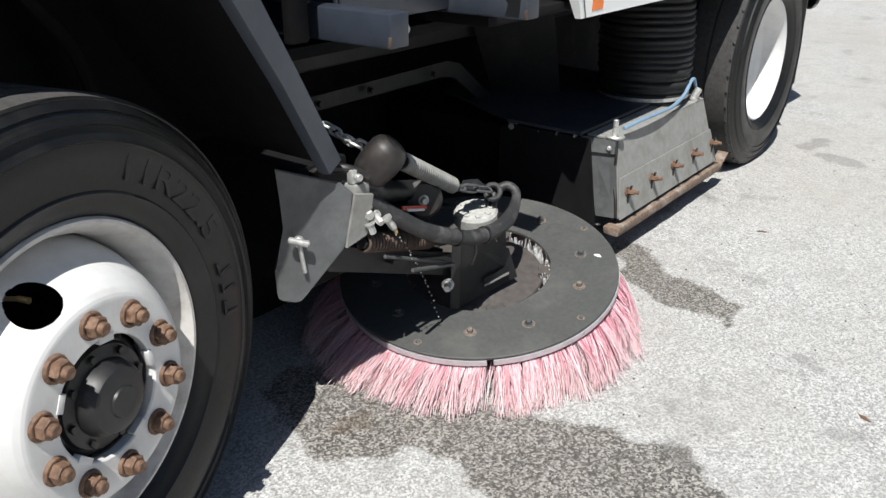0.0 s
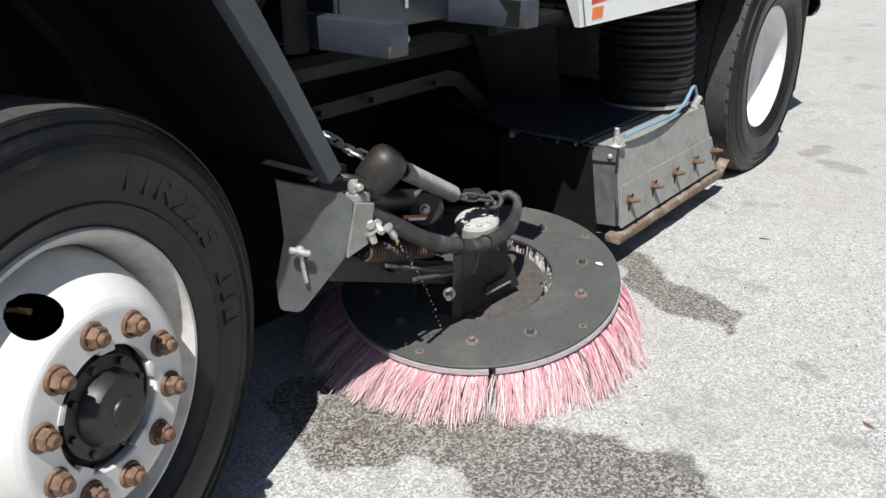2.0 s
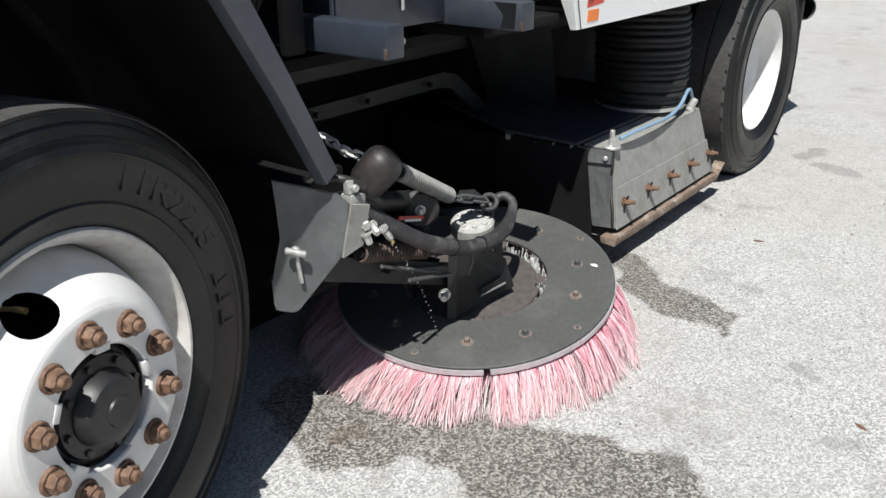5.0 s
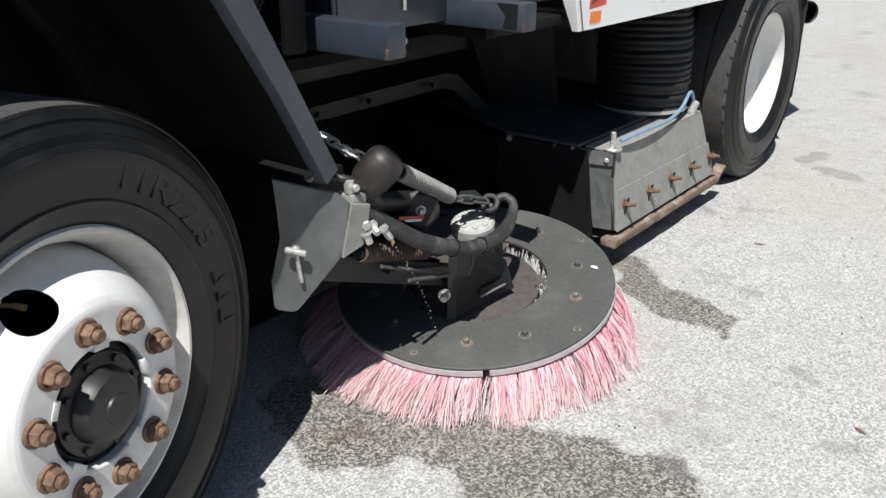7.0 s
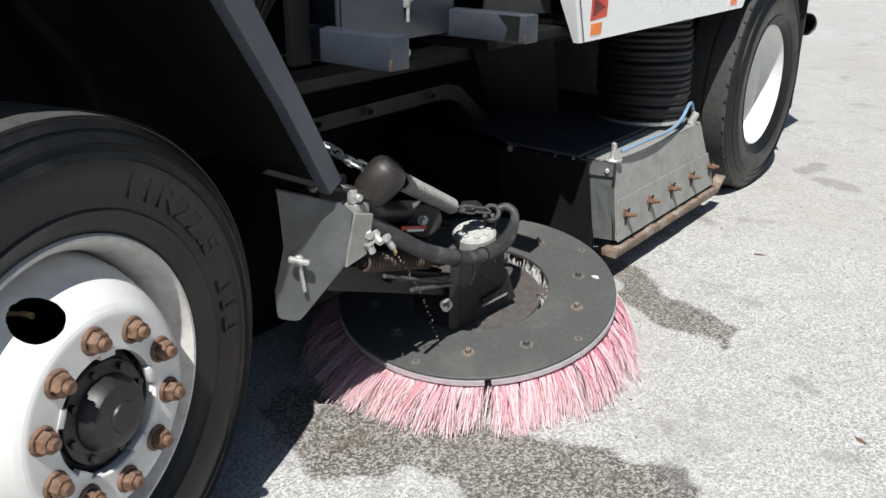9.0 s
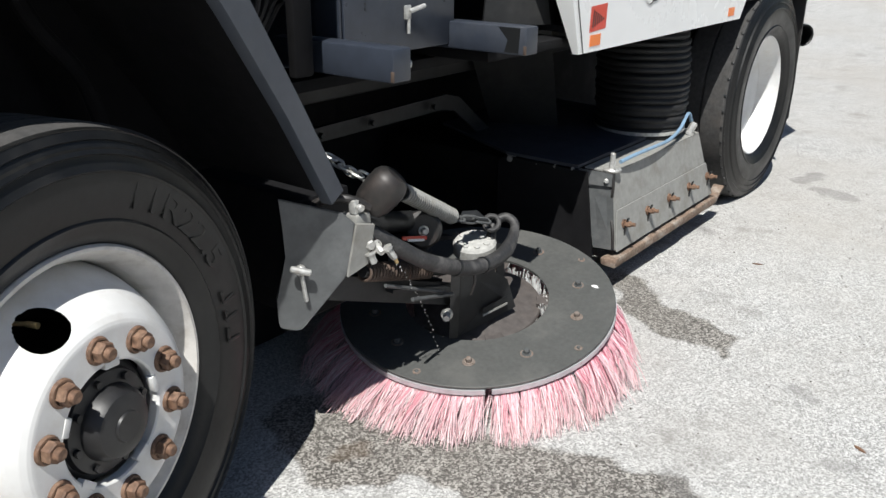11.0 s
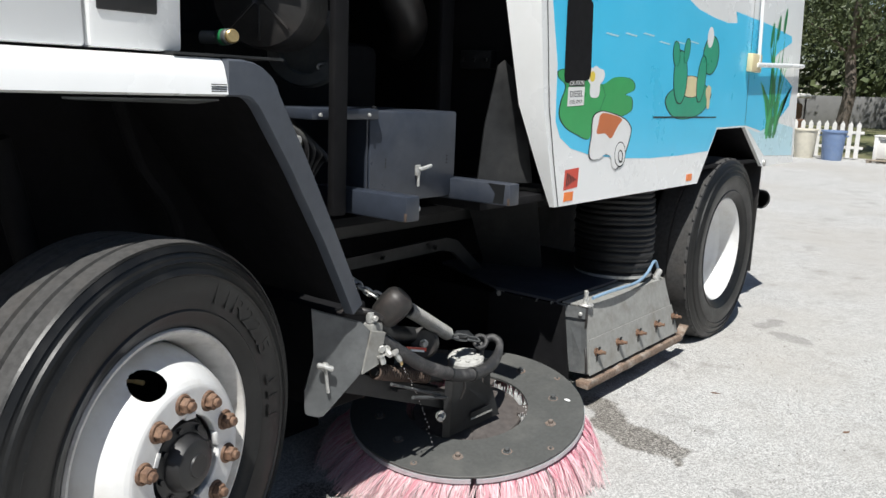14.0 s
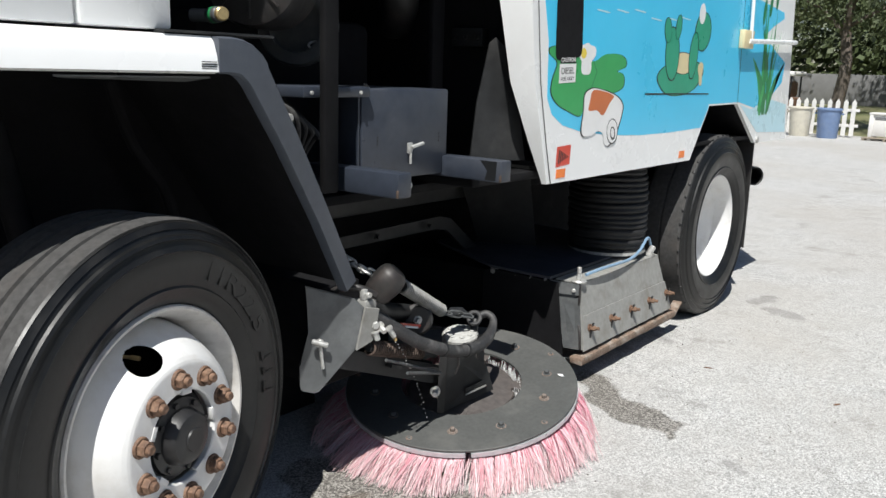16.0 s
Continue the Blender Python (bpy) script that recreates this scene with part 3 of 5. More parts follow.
part("cab_roof", box(B(), (-2.3, -1.35, 2.301), (-0.06, -0.02, 2.42), 0.03), white_paint, truck)
part("cab_front", box(B(), (-2.3, -1.42, 0.6), (-0.06, -1.352, 2.3), 0.02), white_paint, truck)
part("cab_far_side", box(B(), (-2.34, -1.35, 0.6), (-2.302, -0.06, 2.3), 0.01), white_paint, truck)

def link_loop(c):
    pts = [Vector(c) + Vector((0.0, 0.035 * math.cos(s), 0.012 * math.sin(s))) for s in np.linspace(0, 2 * math.pi, 15)[:-1]]
    return tube(B(), pts, 0.004, 7, True)


# ---- engine bay ----
part("bay_wall", box(B(), (-1.25, -0.05, 0.55), (-1.2, 1.7, 2.4), 0.002), deep_black, truck)
part("bay_roof", box(B(), (-1.2, -0.058, 2.36), (-0.10, 1.7, 2.4), 0.002), deep_black, truck)
part("bay_ledge", box(B(), (-1.2, 1.23, 0.935), (-0.135, 1.675, 0.965), 0.004), deep_black, truck)
part("bay_floor", box(B(), (-1.2, 0.62, 0.90), (-0.34, 1.55, 0.93), 0.002), deep_black, truck)
for y0, y1, x in ((0.535, 0.590, -0.15), (1.385, 1.455, -0.45)):
    part("bay_post", box(B(), (x - 0.025, y0, 0.98), (x, y1, 2.36), 0.006), deep_black, truck, "black square upright post")
for y0, end in ((0.642, 0.030), (1.165, 0.026)):
    bar = box(B(), (-0.34, y0, 0.975), (end, y0 + 0.06, 1.047), 0.005)
    step = part("step_bar", bar, steel_grey, truck, "slate grey square steel bar with rusty end")
    part("rust_patch", box(B(), (end - 0.007, y0 - 0.0012, 0.977), (end + 0.001, y0 + 0.004, 1.000), 0.0012), spring_brown, step)
part("cut_mark", plate(B(), [(-0.060, 1.1645, 1.044), (0.008, 1.1645, 1.044), (0.004, 1.1645, 0.980), (-0.040, 1.1645, 0.980), (-0.030, 1.1645, 1.012)], 0.0012), ink, step)
part("eye", lathe(B(), [(0.008 + 0.003 * math.cos(s), 0.003 * math.sin(s)) for s in np.linspace(0, 2 * math.pi, 9)[:-1]], 14, pose(0.012, 0.71, 1.008, 90, 0, 30), True), zinc, truck)
tank = B()
box(tank, (-0.62, 0.757, 0.985), (-0.22, 1.19, 1.272), 0.008)
tool = part("battery_box", tank, steel_grey, truck, "slate blue-grey steel box with a latch")
part("flap", plate(B(), [(-0.222, 0.750, 1.272), (-0.30, 0.750, 1.272), (-0.30, 0.750, 0.99), (-0.222, 0.750, 0.99)], 0.006), steel_grey, tool)
part("lid_rail", box(B(), (-0.42, 0.50, 1.248), (-0.20, 0.775, 1.280), 0.005), steel_grey, truck)
part("lid_bolt", bolt(B(), (-0.21, 0.762, 1.280), (-0.21, 0.762, 1.288), 0.007), ink, truck)
latch = box(B(), (-0.220, 0.972, 1.065), (-0.211, 0.995, 1.100), 0.003)
rod(latch, (-0.209, 0.985, 1.085), (-0.195, 1.030, 1.098), 0.006, 10, 0.002)
rod(latch, (-0.213, 0.985, 1.065), (-0.213, 0.985, 1.03), 0.0045, 10)
part("latch", latch, zinc, tool, "zinc toggle latch")
for y in (0.83, 1.14):
    for z in (1.10, 1.112, 1.124):
        part("rivet", rod(B(), (-0.2195, y, z), (-0.2185, y, z), 0.003, 8), ink, tool)
# coil hoses and valves seen between post and box
for k in range(4):
    tangle = B()
    tube(tangle, smooth_line([(-0.30 - 0.02 * k, 0.47 + 0.03 * k, 1.24), (-0.26, 0.52 + 0.03 * k, 1.20 - 0.02 * k), (-0.28, 0.55 + 0.02 * k, 1.12), (-0.34, 0.53 + 0.02 * k, 1.02)]), 0.008, 8)
    part("thin_hose", tangle, hose_mat, truck, "thin dusty hose")
valve = B()
box(valve, (-0.33, 0.46, 1.17), (-0.28, 0.55, 1.21), 0.006)
rod(valve, (-0.28, 0.50, 1.19), (-0.25, 0.50, 1.19), 0.012, 12, 0.003)
part("valve_block", valve, zinc, truck)
# air cleaner with a ribbed lid, pulley ring, intake hose
fan = B()
F = along((-0.36, 0.45, 1.575), (-0.30, 0.36, 1.575))
lathe(fan, [(0.0, 0.0), (0.02, 0.01), (0.115, 0.0), (0.132, -0.006), (0.138, -0.03), (0.138, -0.25), (0.0, -0.25)], 48, F)
cleaner = part("air_cleaner", fan, rubber_black, truck, "round black air cleaner with ribbed lid")
for k in range(8):
    rib = box(B(), (0.02, -0.003, 0.0), (0.115, 0.003, 0.012), 0.001, F @ pose(0, 0, 0, 0, 0, 45 * k))
    part("lid_rib", rib, rubber_black, cleaner)
ring = lathe(B(), [(0.0, -0.03), (0.085, -0.03), (0.09, 0.0), (0.125, 0.0), (0.13, -0.01), (0.13, -0.05), (0.0, -0.05)], 48, along((-0.50, 0.745, 1.465), (-0.45, 0.65, 1.47)))
part("pulley", ring, bracket_grey, truck, "dull grey pulley ring")
elbow = tube(B(), smooth_line([(-0.38, 0.60, 1.50), (-0.37, 0.64, 1.52), (-0.39, 0.69, 1.53), (-0.44, 0.72, 1.52)]), 0.020, 12)
part("copper_elbow", elbow, rust, truck, "rusty orange pipe elbow")
part("clamp_tag", box(B(), (-0.385, 0.675, 1.50), (-0.38, 0.69, 1.58), 0.001), brass, truck)
part("hose_clip", link_loop((-0.46, 0.80, 1.40)), zinc, truck)
intake = tube(B(), smooth_line([(-0.62, 1.15, 2.1), (-0.60, 1.22, 1.8), (-0.60, 1.36, 1.60), (-0.75, 1.5, 1.52)]), 0.075, 16)
part("intake_hose", intake, rubber_black, truck, "thick black intake hose")
eng = box(B(), (-1.15, 0.5, 1.0), (-0.68, 1.3, 1.5), 0.04)
part("engine_block", eng, deep_black, truck)
cap = rod(B(), (-0.15, 0.155, 1.446), (-0.11, 0.155, 1.448), 0.019, 20, 0.004)
rod(cap, (-0.19, 0.13, 1.446), (-0.15, 0.155, 1.446), 0.015, 16, 0.003)
filler = part("filter_bowl", cap, bracket_grey, truck, "small grey filter with brass cap")
part("brass_cap", rod(B(), (-0.11, 0.155, 1.448), (-0.095, 0.152, 1.449), 0.0165, 20, 0.003), brass, filler, "brass cap")
part("bowl_band", rod(B(), (-0.135, 0.155, 1.447), (-0.125, 0.155, 1.4475), 0.0195, 20), dark_green, filler)
for y in (0.62, 0.70, 0.82):
    part("lid_bolt", bolt(B(), (-0.204, y - 0.09, 1.262), (-0.194, y - 0.09, 1.262), 0.006), zinc, truck)
for k in range(3):
    part("mount_bolt", bolt(B(), (-0.53 + 0.055 * k, 1.630, 1.465), (-0.53 + 0.055 * k, 1.618, 1.465), 0.010), ink, truck)
plate_top = box(B(), (-0.40, -0.06, 1.397), (-0.02, 0.24, 1.403), 0.001)
part("cover_plate", plate_top, black_paint, truck)
hopper = plate(B(), [(-0.32, 1.46, 1.0), (-0.20, 1.66, 1.0), (-0.24, 1.60, 1.40), (-0.29, 1.56, 1.46), (-0.31, 1.55, 1.44), (-0.325, 1.50, 1.22)], 0.01)
part("hopper_shield", hopper, black_paint, truck, "slate grey shield")
part("hopper_front", box(B(), (-2.2, 1.68, 0.98), (-0.22, 1.72, 2.6), 0.004), deep_black, truck)
bkt = box(B(), (-0.55, 1.63, 1.43), (-0.40, 1.675, 1.50), 0.004)
part("mount_plate", bkt, black_paint, truck)

# ---- hopper body ----
X = -0.08
side = B()
outline = [(1.640, 0.918), (3.065, 0.918), (3.275, 1.190), (3.705, 1.196), (4.085, 0.955), (4.72, 0.955), (4.50, 2.6), (1.40, 2.6), (1.45, 1.75), (1.52, 1.30)]
slab(side, outline, 0.02, Matrix(((0, 0, 1, X - 0.02), (1, 0, 0, 0), (0, 1, 0, 0), (0, 0, 0, 1))))
panel = part("side_panel", side, white_paint, truck, "white panel with a painted pond scene", 20)
edge = B()
prev = None
for y, z, w in ((1.640, 0.918, 0.0), (1.585, 1.08, 0.03), (1.52, 1.30, 0.07), (1.45, 1.75, 0.11), (1.40, 2.6, 0.14)):
    row = [edge.verts.new((X - 0.0005 - (w + 0.02) * s, y - 0.0005 - w * 0.35 * s, z)) for s in (0, 0.3, 0.7, 1.0)]
    if prev:
        for i in range(3):
            edge.faces.new((prev[i], prev[i + 1], row[i + 1], row[i]))
    prev = row
part("panel_edge", edge, white_paint, panel, "rounded white leading edge")
part("body_floor", box(B(), (-2.3, 1.65, 0.98), (-0.102, 4.6, 1.0), 0.002), deep_black, truck)
part("body_far_side", box(B(), (-2.34, 1.6, 0.92), (-2.302, 4.7, 2.6), 0.01), white_paint, truck)
part("body_roof", box(B(), (-2.34, 1.4, 2.602), (-0.08, 4.6, 2.66), 0.02), white_paint, truck)
part("body_rear", plate(B(), [(-0.102, 4.70, 0.96), (-0.102, 4.49, 2.6), (-2.30, 4.49, 2.6), (-2.30, 4.70, 0.96)], 0.02), white_paint, truck)
arch = B()
for (y0, z0), (y1, z1) in (((3.065, 0.918), (3.275, 1.19)), ((3.275, 1.19), (3.705, 1.196)), ((3.705, 1.196), (4.085, 0.955))):
    plate(arch, [(X - 0.021, y0, z0), (X - 0.021, y1, z1), (X - 0.9, y1, z1), (X - 0.9, y0, z0)], 0.006)
part("arch_liner", arch, deep_black, truck, "black rear wheel arch")
# another added dark sheet, closes the view under the body
part("under_dark_sheet", box(B(), (-1.3, 0.6, 0.01), (-1.26, 4.6, 0.98), 0.002), deep_black, truck)
flap = box(B(), (-0.62, 4.20, 0.28), (-0.118, 4.215, 0.97), 0.003)
part("mud_flap", flap, rubber_black, truck, "black rubber mud flap")
flapbar = rod(B(), (-0.75, 4.12, 0.985), (-0.095, 4.12, 0.985), 0.014, 12)
rod(flapbar, (-0.105, 4.12, 0.975), (-0.07, 4.12, 0.975), 0.022, 14, 0.004)
part("flap_bar", flapbar, zinc, truck, "pale flap rail")
tail = lathe(B(), [(0.062, -0.3), (0.062, 0.0), (0.056, 0.004), (0.052, 0.0), (0.052, -0.2), (0.0, -0.2)], 28, along((-0.17, 4.45, 0.715), (-0.07, 4.36, 0.715)))
part("exhaust", tail, black_paint, truck, "black exhaust pipe")

# ---- chassis under the body ----
rail = B()
plate(rail, [(-0.80, 1.120, 0.658), (-0.80, 1.919, 0.668), (-0.80, 2.000, 0.647), (-0.80, 2.339, 0.390), (-0.80, 2.360, 0.332), (-0.80, 2.248, 0.393), (-0.80, 1.967, 0.597), (-0.80, 1.883, 0.612), (-0.80, 1.116, 0.609)], 0.02)
part("frame_rail", rail, black_paint, truck, "dusty black frame rail bent downwards")
for y in (1.15, 1.2, 1.45, 1.8):
    part("rail_bolt", bolt(B(), (-0.778, y, 0.64), (-0.762, y, 0.64), 0.010), black_paint, truck)
part("frame_beam", box(B(), (-0.95, 0.2, 0.72), (-0.88, 4.5, 0.97), 0.006), black_paint, truck)
part("cross_plate", plate(B(), [(-0.85, 2.05, 0.98), (-0.55, 2.25, 0.98), (-0.60, 2.45, 0.48), (-0.85, 2.30, 0.48)], 0.01), black_paint, truck)

# suction head with its side shoe
head = part("suction_head", box(B(), (-1.2, 2.02, 0.10), (-0.30, 2.92, 0.43), 0.01), deep_black, truck, "black suction head box")
part("head_lid", plate(B(), [(-0.53, 1.945, 0.466), (-0.24, 1.985, 0.452), (-0.24, 2.95, 0.452), (-1.0, 2.95, 0.478), (-1.0, 2.15, 0.478)], 0.012), navy_lid, truck, "dusty navy black lid of the suction head")
part("lid_bolt", bolt(B(), (-0.515, 1.958, 0.452), (-0.510, 1.938, 0.452), 0.014), shoe_grey, truck)
for k in range(4):
    part("lid_bolt", bolt(B(), (-0.47 + 0.07 * k, 1.956 + 0.009 * k, 0.448), (-0.468 + 0.07 * k, 1.946 + 0.009 * k, 0.448), 0.005), shoe_grey, truck)
# skirt in near-black: the shadow on its front is put into the colour
part("head_skirt", plate(B(), [(-0.56, 1.943, 0.05), (-0.16, 1.998, 0.12), (-0.20, 1.992, 0.445), (-0.53, 1.947, 0.462), (-0.56, 1.943, 0.44)], 0.01), deep_black, truck)
duct = B()
prof = []
for k in range(26):
    z = 0.44 + 0.026 * k
    swell = 0.014 * math.sin(math.pi * min(1.0, (z - 0.44) / 0.46)) + 0.003 * math.sin(k * 2.7)
    prof += [(0.177 + swell, z), (0.184 + swell, z + 0.006), (0.188 + swell, z + 0.013), (0.184 + swell, z + 0.020)]
lathe(duct, prof, 56, pose(-0.345, 2.72, 0))
for v in duct.verts:
    v.co.z += 0.006 * noise.noise(v.co * 4)
    v.co.x -= 0.030 * ((v.co.z - 0.44) / 0.65) ** 2
part("suction_hose", duct, hose_black, truck, "thick ribbed black suction hose", 60)
part("hose_clamp", lathe(B(), [(0.188, 0.466), (0.194, 0.466), (0.194, 0.480), (0.188, 0.480)], 48, pose(-0.345, 2.72, 0), True), zinc, truck)
shoe = B()
plate(shoe, [(-0.138, 2.075, 0.43), (-0.085, 2.035, 0.150), (-0.085, 2.985, 0.150), (-0.138, 2.90, 0.43)], -0.008)
side_shoe = part("side_shoe", shoe, shoe_grey, truck, "scuffed grey steel side plate of the suction head")
part("shoe_fold", plate(B(), [(-0.139, 2.075, 0.43), (-0.139, 2.90, 0.43), (-0.235, 2.90, 0.445), (-0.235, 2.03, 0.445)], 0.006), shoe_grey, side_shoe)
part("lower_plate", plate(B(), [(-0.1045, 2.062, 0.295), (-0.077, 2.035, 0.145), (-0.077, 2.985, 0.145), (-0.1045, 2.94, 0.295)], -0.006), shoe_grey, side_shoe)
part("shoe_cheek", plate(B(), [(-0.139, 2.072, 0.425), (-0.235, 2.03, 0.44), (-0.17, 2.015, 0.15), (-0.088, 2.032, 0.15)], 0.006), bracket_grey, side_shoe)
part("cheek_corner", plate(B(), [(-0.133, 2.066, 0.432), (-0.250, 2.010, 0.447), (-0.240, 2.006, 0.392), (-0.128, 2.058, 0.385)], 0.006), bracket_grey, side_shoe)
for x, y, z in ((-0.222, 2.012, 0.415), (-0.150, 2.045, 0.408)):
    part("rivet", rod(B(), (x, y - 0.001, z), (x + 0.004, y - 0.012, z), 0.009, 12, 0.003), zinc, side_shoe)
for k in range(5):
    y = 2.105 + 0.208 * k
    slot = part("slot", box(B(), (-0.088, y - 0.007, 0.165), (-0.0815, y + 0.007, 0.262), 0.002, Matrix.Translation((0, 0, 0))), ink, side_shoe)
    slot.matrix_basis = Matrix.Translation((-0.088, y, 0.21)) @ pose(0, 0, 0, 0, 10.3, 0) @ Matrix.Translation((0.088, -y, -0.21))
    b = bolt(B(), (-0.094, y, 0.235), (-0.062, y, 0.238), 0.012)
    rod(b, (-0.066, y, 0.238), (-0.046, y, 0.240), 0.0075, 10)
    part("shoe_bolt", b, rust, side_shoe, "rusty bolt")
skid = box(B(), (-0.125, 1.995, 0.090), (-0.060, 3.02, 0.128), 0.008)
for v in skid.verts:
    v.co.x += 0.006 * noise.noise(v.co * 9)
bmesh.ops.subdivide_edges(skid, edges=[e for e in skid.edges if e.calc_length() > 0.5], cuts=40)
for v in skid.verts:
    v.co += Vector((0.008, 0.004, 0.010)) * noise.noise(v.co * 14)
part("skid", skid, rusty_skid, side_shoe, "rusty wear bar caked with dirt")
lip = plate(B(), [(-0.110, 3.01, 0.105), (-0.060, 3.01, 0.105), (-0.058, 3.085, 0.155), (-0.105, 3.085, 0.155)], 0.01)
part("skid_tip", lip, rusty_skid, side_shoe)
post = bolt(B(), (-0.150, 2.085, 0.44), (-0.150, 2.085, 0.475), 0.012)
lathe(post, [(0.0, 0.435), (0.034, 0.437), (0.036, 0.443), (0.030, 0.449), (0.0, 0.449)], 18, pose(-0.15, 2.085, 0))
rod(post, (-0.150, 2.085, 0.475), (-0.150, 2.085, 0.505), 0.010, 10, 0.002)
part("shoe_bolt", post, zinc, truck)
part("hose_elbow", bolt(B(), (-0.16, 2.83, 0.44), (-0.14, 2.84, 0.49), 0.016), zinc, truck)
part("blue_hose", tube(B(), smooth_line([(-0.13, 2.11, 0.47), (-0.12, 2.22, 0.478), (-0.12, 2.38, 0.475), (-0.13, 2.55, 0.470), (-0.14, 2.68, 0.492), (-0.15, 2.76, 0.530), (-0.16, 2.82, 0.530), (-0.16, 2.85, 0.49)]), 0.0075, 12), blue_hose, truck, "pale blue hose along the shoe")
tether = tube(B(), smooth_line([(-0.135, 2.07, 0.45), (-0.125, 2.055, 0.38), (-0.13, 2.06, 0.30), (-0.10, 2.03, 0.22), (-0.09, 2.02, 0.16)]), 0.006, 8)
part("tether", tether, rubber_black, truck)

# ---- gutter broom ----
C = Vector((-0.206, 1.304, 0.186))
nrm = Vector((0.067, -0.188, 1)).normalized()
ux = (Vector((1, 0, 0)) - nrm * nrm.x).normalized()
uy = nrm.cross(ux)
D = Matrix(((ux.x, uy.x, nrm.x, C.x), (ux.y, uy.y, nrm.y, C.y), (ux.z, uy.z, nrm.z, C.z), (0, 0, 0, 1)))
plate_bm = lathe(B(), [(0.228, 0.0), (0.434, 0.0), (0.436, -0.002), (0.436, -0.007), (0.434, -0.009), (0.228, -0.009)], 128, D, True)
broom = part("broom_plate", plate_bm, disc_mat, truck, "dusty dark round broom plate with rusty bolts", 40)
part("broom_dish", lathe(B(), [(0.06, -0.004), (0.12, -0.010), (0.20, -0.026), (0.204, -0.032), (0.06, -0.02)], 96, D, True), drum_mat, broom, "rusty brown inner dish")
for k in range(5):
    a0 = 72 * k + 96
    pts = [(r * math.cos(radians(a)), r * math.sin(radians(a))) for r, sweep in ((0.245, range(a0, a0 + 18, 3)), (0.19, range(a0 + 15, a0 - 3, -3))) for a in sweep]
    part("spoke", slab(B(), pts, 0.010, D @ Matrix.Translation((0, 0, -0.020))), drum_mat, broom)
SEG = 5
for k in range(SEG):
    a0, a1 = 360 / SEG * k - 49.5, 360 / SEG * (k + 1) - 52
    n = 26
    outer = [(0.4385 * math.cos(radians(a0 + (a1 - a0) * i / n)), 0.4385 * math.sin(radians(a0 + (a1 - a0) * i / n))) for i in range(n + 1)]
    inner = [(x * 0.62, y * 0.62) for x, y in outer[::-1]]
    part("backing_plate", slab(B(), outer + inner, 0.017, D @ Matrix.Translation((0, 0, -0.0275))), ring_steel, broom, "bare steel broom segment")
BOLTS = [(72 * k + 28 + off, r, big) for k in range(5) for off, r, big in ((-15, 0.328, 1), (15, 0.328, 1), (36, 0.402, 0))]
for k_bolt, (ang, r, big) in enumerate(BOLTS):
    p = Vector((r * math.cos(radians(ang)), r * math.sin(radians(ang)), 0))
    bm = B()
    lathe(bm, [(0.0, 0.0015), (0.019 if big else 0.012, 0.0015), (0.019 if big else 0.012, 0.0), (0.0, 0.0)], 18, D @ Matrix.Translation(p))
    part("stain_ring", bm, ring_rust, broom)
    part("plate_bolt", bolt(B(), D @ p, D @ (p + Vector((0, 0, 0.016 if big else 0.006))), 0.0095 if big else 0.006), bracket_grey if k_bolt % 4 else ring_rust, broom, "dark hexagonal bolt in a rusty ring")
spot = Vector((0.38 * math.cos(radians(40.5)), 0.38 * math.sin(radians(40.5)), 0.0))
part("paint_spot", slab(B(), [(0.010 * math.cos(a) * (1.4 if a > 3 else 1), 0.007 * math.sin(a)) for a in np.linspace(0, 6.2, 12)], 0.001, D @ Matrix.Translation(spot)), label_white, broom)


